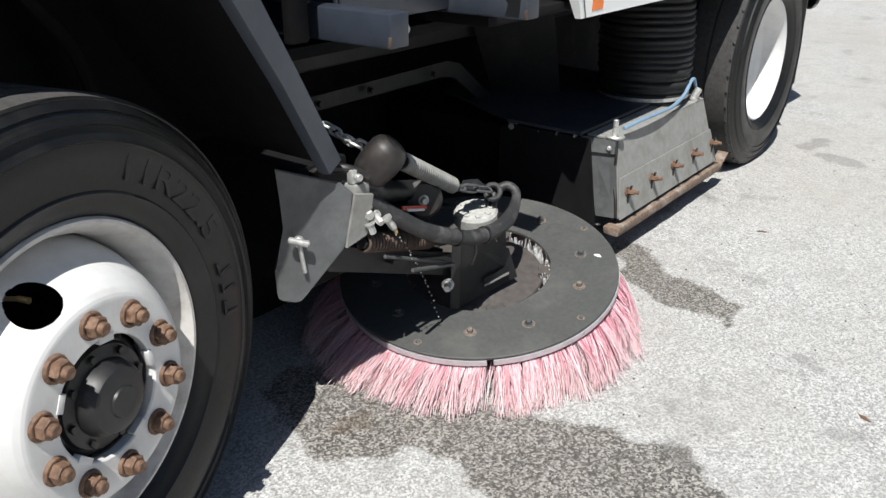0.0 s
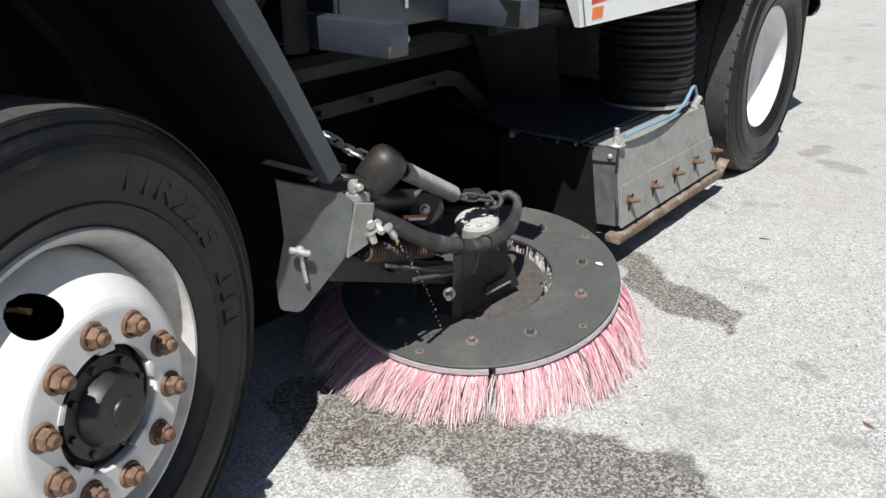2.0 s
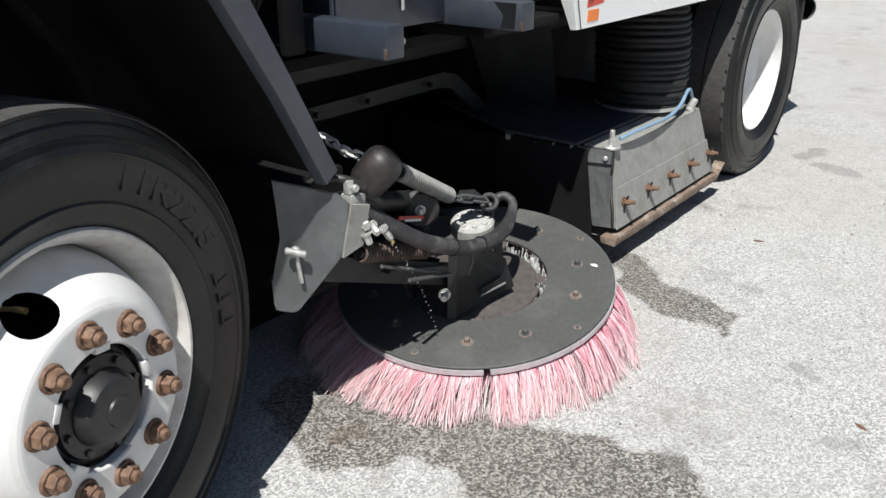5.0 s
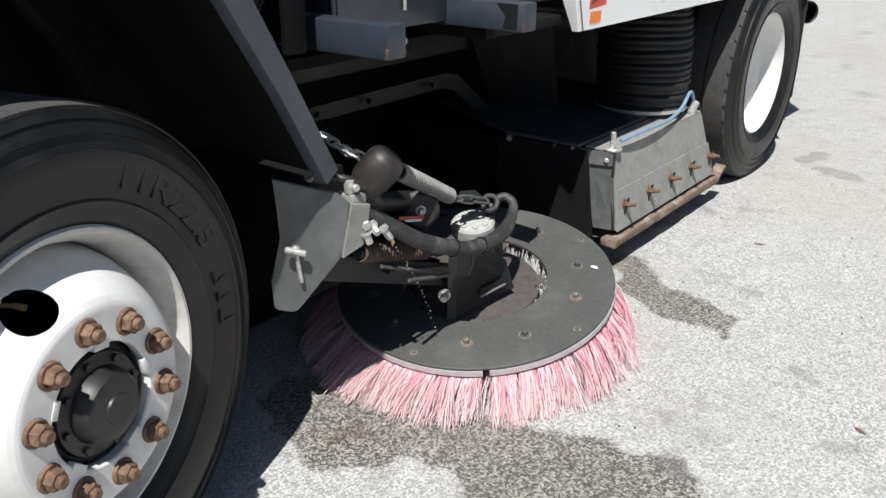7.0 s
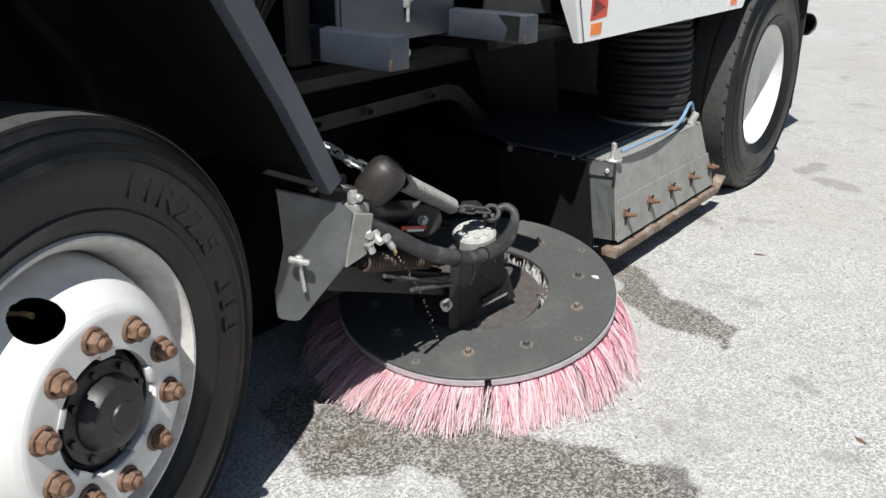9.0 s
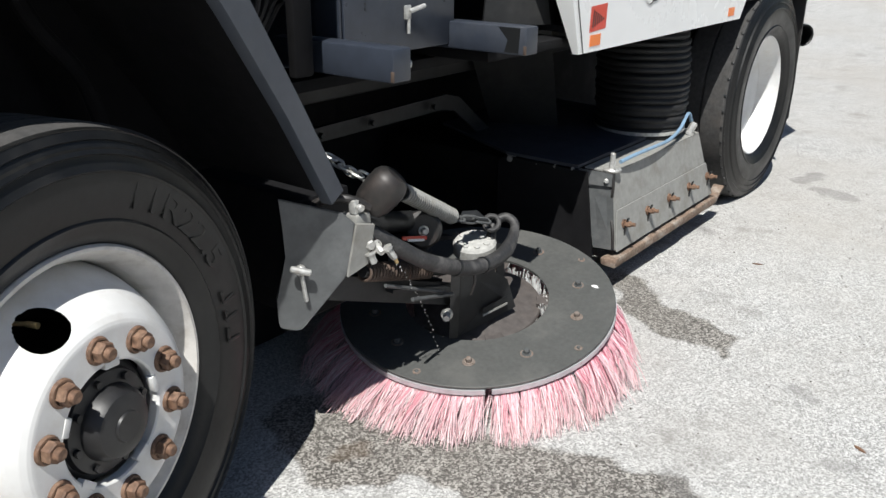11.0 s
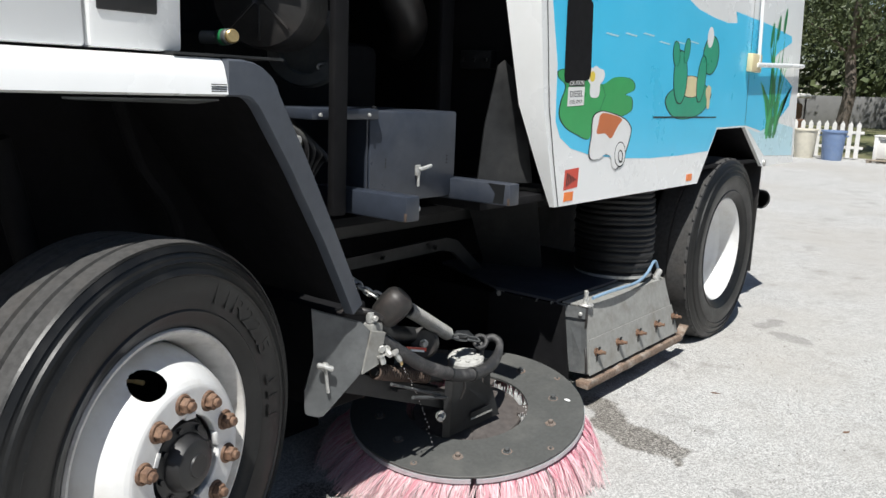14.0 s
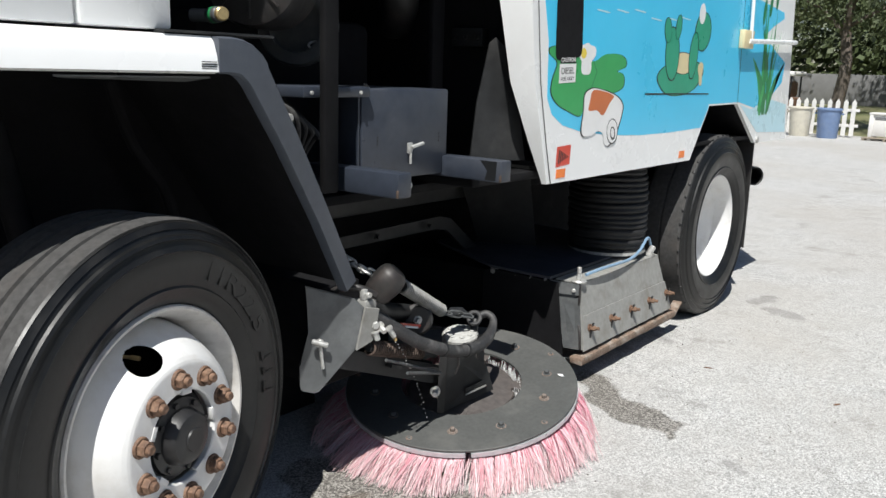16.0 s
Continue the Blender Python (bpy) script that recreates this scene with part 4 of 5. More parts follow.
def bristles():
    """Tufts of flat wire-like strands fanning out and down from the segments to the ground."""
    rng = random.Random(4)
    verts, faces = [], []

    def strand(base, tip, bow, width):
        d = tip - base
        sidew = d.cross(Vector((rng.uniform(-1, 1), rng.uniform(-1, 1), 0.4))).normalized() * width
        other = d.cross(sidew).normalized() * width
        i0 = len(verts)
        for s in (0, 0.35, 0.7, 1.0):
            p = base + d * s + bow * (s * (1 - s) * 4)
            w = 1 - 0.35 * s
            verts.extend((p + sidew * w, p - sidew * 0.5 * w + other * 0.87 * w, p - sidew * 0.5 * w - other * 0.87 * w))
        for k in range(3):
            a = i0 + 3 * k
            for j in range(3):
                b = (j + 1) % 3
                faces.append((a + j, a + b, a + 3 + b, a + 3 + j))
        faces.append((i0 + 9, i0 + 10, i0 + 11))
    for k in range(SEG):
        a0, a1 = 360 / SEG * k - 48.5, 360 / SEG * (k + 1) - 53
        tufts = 34
        for ring, (rb, rt) in enumerate(((0.415, 0.502), (0.385, 0.462), (0.33, 0.40))):
            for t in range(tufts):
                at = a0 + (a1 - a0) * (t + 0.5 + rng.uniform(-0.25, 0.25)) / tufts
                lean, reach, twist = rng.gauss(0, 1.6), rng.gauss(0, 0.012), rng.gauss(0, 0.012)
                for s in range(20 if ring == 0 else 8):
                    a = radians(at + rng.uniform(-0.5, 0.5))
                    base = D @ Vector((rb * math.cos(a) + rng.gauss(0, 0.004), rb * math.sin(a) + rng.gauss(0, 0.004), -0.034))
                    b = radians(at + lean + rng.gauss(0, 1.5))
                    rr = rt + reach + rng.gauss(0, 0.013) + (0.018 * rng.random() if rng.random() < 0.1 else 0)
                    tip = Vector((C.x + 0.018 + rr * math.cos(b), C.y - 0.05 + rr * math.sin(b) * 1.0, 0))
                    tip.z = 0.002 + abs(rng.gauss(0, 0.007)) + (0.02 * rng.random() if rng.random() < 0.12 else 0)
                    out = Vector((math.cos(b), math.sin(b), 0))
                    strand(base, tip, out * (0.010 + twist) + Vector((rng.gauss(0, 0.003), rng.gauss(0, 0.003), 0.004)), rng.uniform(0.0008, 0.0015))
    me = bpy.data.meshes.new("bristles")
    me.from_pydata(verts, [], faces)
    me.materials.append(bristle_mat)
    ob = new("bristles", me)
    ob.parent = broom
    return tagged(ob, "pink and red plastic bristles with dusty tips", kind="stuff")


bristles()
stub = B()
rng = random.Random(9)
for k in range(90):
    a = radians(rng.uniform(20, 100))
    r = rng.uniform(0.207, 0.232)
    p = D @ Vector((r * math.cos(a), r * math.sin(a), -0.06))
    rod(stub, p, p + nrm * rng.uniform(0.03, 0.055) + Vector((rng.gauss(0, 0.006), rng.gauss(0, 0.006), 0)), 0.0016, 4)
part("bristle_ends", stub, label_white, broom, "pale bristle ends showing through the opening")

# motor on the broom's axis
mo = lathe(B(), [(0.0, -0.01), (0.085, -0.01), (0.085, 0.03), (0.06, 0.04), (0.06, 0.13), (0.052, 0.135), (0.052, 0.165), (0.0, 0.165)], 32, D)
motor = part("broom_motor", mo, black_paint, truck, "black hydraulic motor with a pale cap")
capm = B()
lathe(capm, [(0.0, 0.16), (0.064, 0.165), (0.067, 0.170), (0.067, 0.200), (0.061, 0.208), (0.03, 0.211), (0.0, 0.211)], 32, D)
part("motor_cap", capm, cast_grey, motor, "pale grey cast cap ringed with bolts")
for k in range(8):
    a = 2 * math.pi * k / 8
    part("cap_bolt", bolt(B(), D @ Vector((0.045 * math.cos(a), 0.045 * math.sin(a), 0.207)), D @ Vector((0.045 * math.cos(a), 0.045 * math.sin(a), 0.214)), 0.010), cast_grey, motor)
face = B()
P0, P1, P2, P3 = (-0.125, 1.095, 0.150), (-0.060, 1.305, 0.190), (-0.075, 1.275, 0.290), (-0.105, 1.075, 0.385)
plate(face, [P0, P1, P2, (-0.095, 1.135, 0.39), P3], -0.008)
guard = part("motor_bracket", face, black_paint, truck, "dark slotted steel bracket plate")
part("bracket_flange", plate(B(), [P0, P3, (-0.125, 1.058, 0.385), (-0.145, 1.078, 0.150)], 0.008), black_paint, guard)
q = [Vector(P0) * (1 - s) + Vector(P1) * s for s in (0.38, 0.80)]
upv = Vector((0, 0.0, 0.025))
ofs = Vector((0.009, -0.003, 0.035))
part("slot", plate(B(), [q[0] + ofs, q[1] + ofs, q[1] + ofs + upv, q[0] + ofs + upv], 0.0015), ink, guard)
part("slot_lip", plate(B(), [q[0] + ofs * 0.95, q[1] + ofs * 0.95, q[1] + ofs * 0.95 + upv * 0.25, q[0] + ofs * 0.95 + upv * 0.25], 0.004), shoe_grey, guard)
part("bracket_bolt", bolt(B(), (-0.14, 1.06, 0.235), (-0.120, 1.03, 0.235), 0.012), zinc, guard)
part("strap", plate(B(), [(-0.10, 1.25, 0.405), (-0.09, 1.275, 0.40), (-0.085, 1.28, 0.23), (-0.095, 1.25, 0.23)], 0.004), black_paint, guard)

# ---- broom hanger behind the front wheel ----
Hm = Matrix(((0.666, 0, 0.746, -0.225), (0.746, 0, -0.666, 0.515), (0, 1, 0, 0), (0, 0, 0, 1)))   # plane of the hanger: along, up, outwards
hanger = part("broom_hanger", slab(B(), [(-0.011, 0.452), (-0.009, 0.389), (-0.006, 0.376), (0.002, 0.370), (0.033, 0.363), (0.046, 0.366), (0.056, 0.378), (0.156, 0.497), (0.165, 0.530), (0.182, 0.631), (0.154, 0.658), (0.0085, 0.700), (0.019, 0.555)], 0.010, Hm @ Matrix.Translation((0, 0, -0.010)), 0.0025), hanger_grey, truck, "worn silvery grey steel hanger plate")
part("side_web", plate(B(), [(-0.103, 0.651, 0.633), (-0.120, 0.632, 0.500), (-0.108, 0.690, 0.520), (-0.092, 0.700, 0.622)], 0.008), shoe_grey, hanger)
part("top_lug", box(B(), (-0.150, 0.655, 0.612), (-0.10, 0.705, 0.650), 0.006), shoe_grey, hanger)
part("hanger_box", box(B(), (-0.60, 0.570, 0.43), (-0.200, 0.735, 0.69), 0.008), deep_black, truck)
tee = rod(B(), Hm @ Vector((0.026, 0.538, 0.026)), Hm @ Vector((0.074, 0.524, 0.026)), 0.0085, 14, 0.003)
rod(tee, Hm @ Vector((0.050, 0.526, 0.0)), Hm @ Vector((0.050, 0.526, 0.020)), 0.013, 12, 0.003)
rod(tee, Hm @ Vector((0.050, 0.530, 0.018)), Hm @ Vector((0.060, 0.446, 0.012)), 0.0055, 10, 0.002)
part("tee_pin", tee, zinc, hanger, "zinc tee-handled pin")
lug = box(B(), (-0.128, 0.655, 0.650), (-0.108, 0.685, 0.685), 0.004)
rod(lug, (-0.105, 0.668, 0.668), (-0.092, 0.664, 0.668), 0.009, 12, 0.002)
part("lug", lug, zinc, hanger)
for name, a, b, r in (("pivot_bolt", (-0.118, 0.700, 0.572), (-0.088, 0.690, 0.568), 0.014), ("fitting", (-0.100, 0.715, 0.562), (-0.068, 0.705, 0.550), 0.010), ("fitting", (-0.095, 0.690, 0.550), (-0.085, 0.694, 0.522), 0.0095), ("fitting", (-0.075, 0.728, 0.557), (-0.062, 0.745, 0.525), 0.009)):
    part(name, bolt(B(), a, b, r), zinc, hanger)
part("grease_nipple", rod(B(), (-0.062, 0.745, 0.525), (-0.060, 0.750, 0.512), 0.005, 10, 0.002), brass, hanger)
arm = B()
plate(arm, [(-0.16, 0.60, 0.44), (-0.16, 1.10, 0.245), (-0.16, 1.10, 0.315), (-0.16, 0.72, 0.46), (-0.16, 0.62, 0.50)], 0.012)
plate(arm, [(-0.24, 0.60, 0.44), (-0.24, 1.10, 0.245), (-0.24, 1.10, 0.315), (-0.24, 0.62, 0.50)], 0.012)
part("broom_arm", arm, black_paint, truck, "black twin-plate broom arm")
part("arm_tie", plate(B(), [(-0.12, 0.80, 0.395), (-0.12, 1.05, 0.315), (-0.235, 1.05, 0.315), (-0.235, 0.80, 0.395)], 0.01), black_paint, truck)
# web widened, and a plate added above it, to shade the broom plate's left side
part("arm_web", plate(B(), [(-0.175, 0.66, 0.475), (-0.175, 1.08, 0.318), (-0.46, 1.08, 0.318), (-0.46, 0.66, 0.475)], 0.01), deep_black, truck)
part("arm_shade_plate", plate(B(), [(-0.182, 0.66, 0.555), (-0.182, 1.14, 0.430), (-0.62, 1.14, 0.430), (-0.62, 0.66, 0.555)], 0.012), deep_black, truck)
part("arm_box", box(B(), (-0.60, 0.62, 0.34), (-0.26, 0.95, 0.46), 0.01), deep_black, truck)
for a, b in (((-0.10, 0.75, 0.44), (-0.10, 1.00, 0.335)), ((-0.07, 0.82, 0.385), (-0.09, 1.02, 0.325))):
    part("arm_rod", rod(B(), a, b, 0.0055, 10), bracket_grey, truck)
part("cylinder", rod(B(), (-0.20, 0.70, 0.60), (-0.24, 1.05, 0.50), 0.030, 20, 0.006), black_paint, truck, "black hydraulic cylinder")
part("red_tape", plate(B(), [(-0.168, 0.90, 0.513), (-0.178, 1.02, 0.478), (-0.178, 1.02, 0.467), (-0.168, 0.90, 0.502)], 0.004), red_sticker, truck)
part("pale_strip", plate(B(), [(-0.165, 0.92, 0.500), (-0.175, 1.0, 0.476), (-0.175, 1.0, 0.469), (-0.165, 0.92, 0.493)], 0.005), label_white, truck)
part("rusty_spring", coil(B(), (-0.12, 0.69, 0.492), (-0.15, 0.98, 0.395), 0.022, 0.0042, 22), spring_brown, truck, "rusty brown tension spring", 60)
part("rusty_rod", rod(B(), (-0.12, 0.69, 0.492), (-0.15, 1.06, 0.368), 0.014, 10), black_paint, truck)
part("guard_disc", rod(B(), (-0.21, 1.03, 0.49), (-0.185, 1.01, 0.495), 0.055, 28, 0.01), rubber_black, truck)
part("disc_bolt", bolt(B(), (-0.187, 1.01, 0.495), (-0.172, 1.0, 0.497), 0.010), zinc, truck)

# rubber roller, white spring, chain, shackle
ra, rb = Vector((-0.128, 0.727, 0.655)), Vector((-0.082, 0.762, 0.722))
ax = (rb - ra)
rl = ax.length
roller = lathe(B(), [(0.0, -0.010), (0.030, -0.012), (0.040, -0.007), (0.046, 0.006), (0.050, rl * 0.5), (0.048, rl * 0.85), (0.042, rl), (0.030, rl + 0.010), (0.0, rl + 0.012)], 36, along(ra + Vector((0, 0.005, 0)), rb + Vector((0, 0.005, 0))))
part("rubber_roller", roller, rubber_black, truck, "scuffed black rubber bumper roller")
part("pull_spring", coil(B(), (-0.145, 0.875, 0.648), (-0.19, 1.146, 0.500), 0.020, 0.0047, 24), shoe_grey, truck, "pale grey painted tension spring", 60)
part("spring_core", rod(B(), (-0.145, 0.875, 0.648), (-0.19, 1.146, 0.500), 0.016, 10), black_paint, truck)


def link(centre, d, turn, length=0.042, width=0.024, wire=0.0045):
    m = Matrix.Translation(centre) @ Vector(d).to_track_quat("X", "Z").to_matrix().to_4x4() @ pose(0, 0, 0, turn, 0, 0)
    h, w = (length - width) / 2, width / 2
    pts = [m @ Vector((h + w * math.cos(s), w * math.sin(s), 0)) for s in np.linspace(-1.57, 1.57, 7)] + [m @ Vector((-h - w * math.cos(s), -w * math.sin(s), 0)) for s in np.linspace(-1.57, 1.57, 7)]
    return tube(B(), pts, wire, 7, True)


c0, c1 = Vector((-0.30, 0.765, 0.745)), Vector((-0.20, 0.80, 0.695))
for k in range(6):
    s = (k + 0.5) / 6
    p = c0.lerp(c1, s) - Vector((0, 0, 0.012 * math.sin(math.pi * s)))
    part("chain_link", link(p, c1 - c0, 90 * (k % 2), 0.034, 0.020, 0.004), zinc, truck)
for k in range(3):
    part("shackle_link", link(Vector((-0.19 + 0.012 * k, 1.165 + 0.05 * k, 0.488 - 0.014 * k)), (0.02, 0.05, -0.014), 90 * (k % 2) + 20, 0.06, 0.024, 0.0042), bracket_grey, truck)
part("anchor_plate", plate(B(), [(-0.20, 1.19, 0.470), (-0.16, 1.29, 0.450), (-0.20, 1.28, 0.478), (-0.21, 1.22, 0.488)], 0.006), black_paint, truck)
part("hook_eye", lathe(B(), [(0.022 + 0.008 * math.cos(s), 0.008 * math.sin(s)) for s in np.linspace(0, 2 * math.pi, 11)[:-1]], 24, pose(-0.155, 1.30, 0.445, 60, 20, 30), True), hose_mat, truck)
hose = smooth_line([(-0.13, 0.72, 0.59), (-0.105, 0.78, 0.543), (-0.075, 0.86, 0.484), (-0.06, 0.95, 0.440), (-0.055, 1.05, 0.403), (-0.060, 1.16, 0.385), (-0.072, 1.25, 0.385), (-0.090, 1.32, 0.405), (-0.115, 1.365, 0.435), (-0.145, 1.36, 0.450), (-0.165, 1.33, 0.435), (-0.160, 1.31, 0.405), (-0.155, 1.30, 0.36)], 10)
part("hydraulic_hose", tube(B(), hose, [0.022 if k < 62 else 0.022 - 0.008 * min(1, (k - 62) / 14) for k in range(len(hose))], 14), hose_mat, truck, "thick scuffed black hydraulic hose")
for s in (34, 46):
    d = hose[s + 1] - hose[s - 1]
    part("cable_tie", rod(B(), hose[s] - d.normalized() * 0.004, hose[s] + d.normalized() * 0.004, 0.0245, 18), ink, truck)
part("tie_tail", tube(B(), smooth_line([(-0.05, 1.06, 0.395), (-0.045, 1.062, 0.36), (-0.055, 1.058, 0.32)]), 0.004, 6), rubber_black, truck)
part("thin_hose", tube(B(), smooth_line([(-0.10, 0.70, 0.66), (-0.13, 0.66, 0.685), (-0.18, 0.62, 0.68), (-0.24, 0.60, 0.64)]), 0.011, 10), rubber_black, truck)

# water dripping from the nozzle to the plate
drops = B()
rng = random.Random(5)
for k in range(26):
    q = Vector((-0.060, 0.750, 0.510)).lerp(Vector((-0.120, 0.995, 0.150)), (k + rng.uniform(-0.3, 0.3)) / 25)
    q.z += 0.03 * math.sin(math.pi * k / 25)
    bmesh.ops.create_icosphere(drops, subdivisions=1, radius=rng.uniform(0.0012, 0.0028), matrix=Matrix.Translation(q + Vector((rng.gauss(0, 0.002), rng.gauss(0, 0.002), 0))))
tagged(part("water_drops", drops, bare_steel, None, "bright water drops falling from the spray nozzle"), category="water", kind="stuff")

# ---- painted scene on the panel ----
def flat(outline, lift, thick=0.0012):
    """A vinyl shape on the side panel: outline of (y, z)."""
    return slab(B(), outline, thick * 0.3, Matrix(((0, 0, 1, X + lift * 0.3), (1, 0, 0, 0), (0, 1, 0, 0), (0, 0, 0, 1))))


def blob(y, z, ry, rz, turn=0.0, wob=0.0, n=40, seed=0):
    out = []
    for k in range(n):
        a = 2 * math.pi * k / n
        r = 1 + wob * math.sin(3 * a + seed) + 0.6 * wob * math.sin(5 * a + 2 * seed)
        u, v = r * ry * math.cos(a), r * rz * math.sin(a)
        c, s = math.cos(radians(turn)), math.sin(radians(turn))
        out.append((y + u * c - v * s, z + u * s + v * c))
    return out


lake = [(1.52, 1.75), (1.60, 1.45), (1.606, 1.32), (1.611, 1.242), (1.651, 1.182), (1.736, 1.139), (1.882, 1.11), (2.134, 1.085), (2.453, 1.072), (2.774, 1.071), (3.175, 1.08), (3.262, 1.185), (3.262, 1.199), (3.72, 1.205), (4.022, 1.166),
        (4.246, 1.209), (4.50, 1.318), (4.53, 1.442), (4.325, 1.501), (4.073, 1.586), (4.205, 1.644), (4.42, 1.707), (4.40, 1.742), (3.958, 1.777), (3.53, 1.794), (3.391, 1.80), (3.422, 1.743), (3.278, 1.732), (3.076, 1.744), (2.887, 1.764), (2.5, 1.86), (1.62, 2.0)]
part("lake_decal", flat(lake, 0.0006), sky_decal, panel, "bright sky-blue painted water")
part("shore_decal", flat([(3.75, 1.19), (4.10, 1.02), (4.68, 1.00), (4.64, 1.18), (4.25, 1.22), (3.95, 1.16)], 0.0018), pale_decal, panel)


def outlined(name, outline, material, lift, grow=1.03, label=""):
    cy = sum(p[0] for p in outline) / len(outline)
    cz = sum(p[1] for p in outline) / len(outline)
    part("ink_line", flat([(cy + (y - cy) * grow + 0.004 * (1 if y > cy else -1), cz + (z - cz) * grow) for y, z in outline], lift), ink, panel)
    part(name, flat(outline, lift + 0.0012), material, panel, label)


PAD = [(1.625, 1.43), (1.615, 1.404), (1.67, 1.373), (1.642, 1.314), (1.638, 1.262), (1.687, 1.221), (1.772, 1.193), (1.874, 1.173), (1.901, 1.239), (1.935, 1.274), (2.108, 1.258), (2.221, 1.28), (2.24, 1.31), (2.222, 1.34), (2.166, 1.351), (2.241, 1.37), (2.243, 1.399), (2.182, 1.419), (2.053, 1.416), (1.949, 1.386), (1.855, 1.431), (1.77, 1.442)]
CUP = [(1.899, 1.253), (1.943, 1.276), (2.01, 1.278), (2.158, 1.253), (2.231, 1.219), (2.24, 1.181), (2.198, 1.099), (2.134, 1.042), (2.089, 1.056), (2.074, 1.092), (2.025, 1.106), (1.974, 1.091), (1.908, 1.09), (1.886, 1.119), (1.896, 1.183)]


def curvy(points, steps=5):
    """The closed outline rounded through its points."""
    n = len(points)
    out = []
    for i in range(n):
        p0, p1, p2, p3 = (Vector(points[(i + k) % n]) for k in (-1, 0, 1, 2))
        for j in range(steps):
            t = j / steps
            q = 0.5 * (2 * p1 + (p2 - p0) * t + (2 * p0 - 5 * p1 + 4 * p2 - p3) * t * t + (3 * p1 - p0 - 3 * p2 + p3) * t ** 3)
            out.append((q.x, q.y))
    return out


outlined("lily_pad", curvy(PAD), green_decal, 0.0030, 1.012, label="green painted lily pad")
part("pad_fold", flat([(1.952, 1.384), (1.985, 1.345), (1.945, 1.28), (1.950, 1.28), (1.992, 1.345), (1.958, 1.386)], 0.0048), dark_green, panel)
part("flower", flat(blob(1.895, 1.40, 0.062, 0.062, 0, 0.20, 60), 0.0066), label_white, panel, "white painted flower")
part("flower_eye", flat(blob(1.868, 1.415, 0.022, 0.02), 0.0080), yellow_decal, panel)
outlined("cup", curvy(CUP), label_white, 0.0072, 1.03, "white painted crumpled cup")
part("cup_band", flat(curvy([(1.959, 1.269), (2.027, 1.272), (2.148, 1.25), (2.114, 1.218), (2.063, 1.171), (2.007, 1.191), (1.936, 1.193), (1.943, 1.231)]), 0.0094), orange_decal, panel, "orange band")
part("cup_mark", flat(blob(2.158, 1.100, 0.050, 0.056, 30), 0.0094), ink, panel)
part("cup_mark", flat(blob(2.157, 1.101, 0.045, 0.051, 30), 0.0106), label_white, panel)
part("cup_mark", flat(blob(2.162, 1.092, 0.022, 0.030, 25), 0.0116), ink, panel)
part("cup_mark", flat(blob(2.160, 1.094, 0.015, 0.022, 25), 0.0126), label_white, panel)
# animal shape kept to plain ovals
outlined("green_shape", blob(2.86, 1.335, 0.27, 0.085, 4, 0.03), teal_decal, 0.0030, label="plain teal green painted oval")
outlined("cream_shape", blob(2.87, 1.40, 0.13, 0.05), cream_decal, 0.0048, 1.06)
outlined("green_shape", blob(3.09, 1.56, 0.10, 0.09, 20), teal_decal, 0.0060, 1.05)
outlined("green_shape", blob(2.73, 1.44, 0.075, 0.12, 8), teal_decal, 0.0060, 1.05)
outlined("green_shape", blob(2.66, 1.545, 0.035, 0.055, 15), teal_decal, 0.0072, 1.06)
outlined("green_shape", blob(2.78, 1.565, 0.03, 0.055, -10), teal_decal, 0.0072, 1.06)
outlined("green_shape", blob(2.99, 1.44, 0.05, 0.11, -6), teal_decal, 0.0072, 1.05)
part("white_shape", flat(blob(3.06, 1.645, 0.04, 0.05), 0.0088), label_white, panel)
part("cream_shape", flat(blob(3.10, 1.36, 0.03, 0.06, 10, 0.2), 0.0088), cream_decal, panel)
part("water_line", flat([(2.46, 1.252), (3.24, 1.250), (3.24, 1.256), (2.46, 1.259)], 0.0045), ink, panel)
for k in range(7):
    y0 = 1.95 + 0.17 * k
    part("ripple", flat([(y0, 1.585 + 0.012 * (k % 3)), (y0 + 0.11, 1.579 + 0.012 * (k % 3)), (y0 + 0.125, 1.584 + 0.012 * (k % 3)), (y0 + 0.02, 1.590 + 0.012 * (k % 3))], 0.003), pale_decal, panel)
rng = random.Random(21)
for k in range(15):
    y0, top = 4.18 + rng.uniform(-0.10, 0.10), 1.35 + 0.47 * rng.random()
    lean = rng.uniform(-0.26, 0.30)
    w = rng.uniform(0.012, 0.026)
    zb = 1.10 + 0.1 * rng.random()
    part("reed", flat([(y0 - w, zb), (y0 + w, zb), (y0 + w + lean * 0.4, (zb + top) / 2 + 0.05), (y0 + lean, top), (y0 - w + lean * 0.4, (zb + top) / 2 + 0.02)], 0.003 + 0.0004 * k), dark_green if k % 3 else green_decal, panel, "painted green reed")
for k in range(3):
    y0 = 4.02 + 0.11 * k
    part("cattail", flat(blob(y0, 1.72 + 0.05 * k, 0.022, 0.075, -6), 0.010), dark_green, panel)
edge_y = ((1.662, 0.918), (1.612, 1.08), (1.552, 1.30), (1.486, 1.75), (1.44, 2.6))
part("edge_seam", flat([(y, z) for y, z in edge_y] + [(y + 0.006, z) for y, z in edge_y[::-1]], 0.0090, 0.0006), bracket_grey, panel)
# window opening, stickers, markers, handle
part("vent_opening", flat([(1.64, 1.68), (1.66, 1.695), (1.815, 1.70), (1.835, 1.685), (1.852, 1.44), (1.850, 1.415), (1.838, 1.402), (1.815, 1.397), (1.675, 1.384), (1.658, 1.390), (1.650, 1.408)], 0.0085, 0.002), deep_black, panel, "dark rounded vent opening")
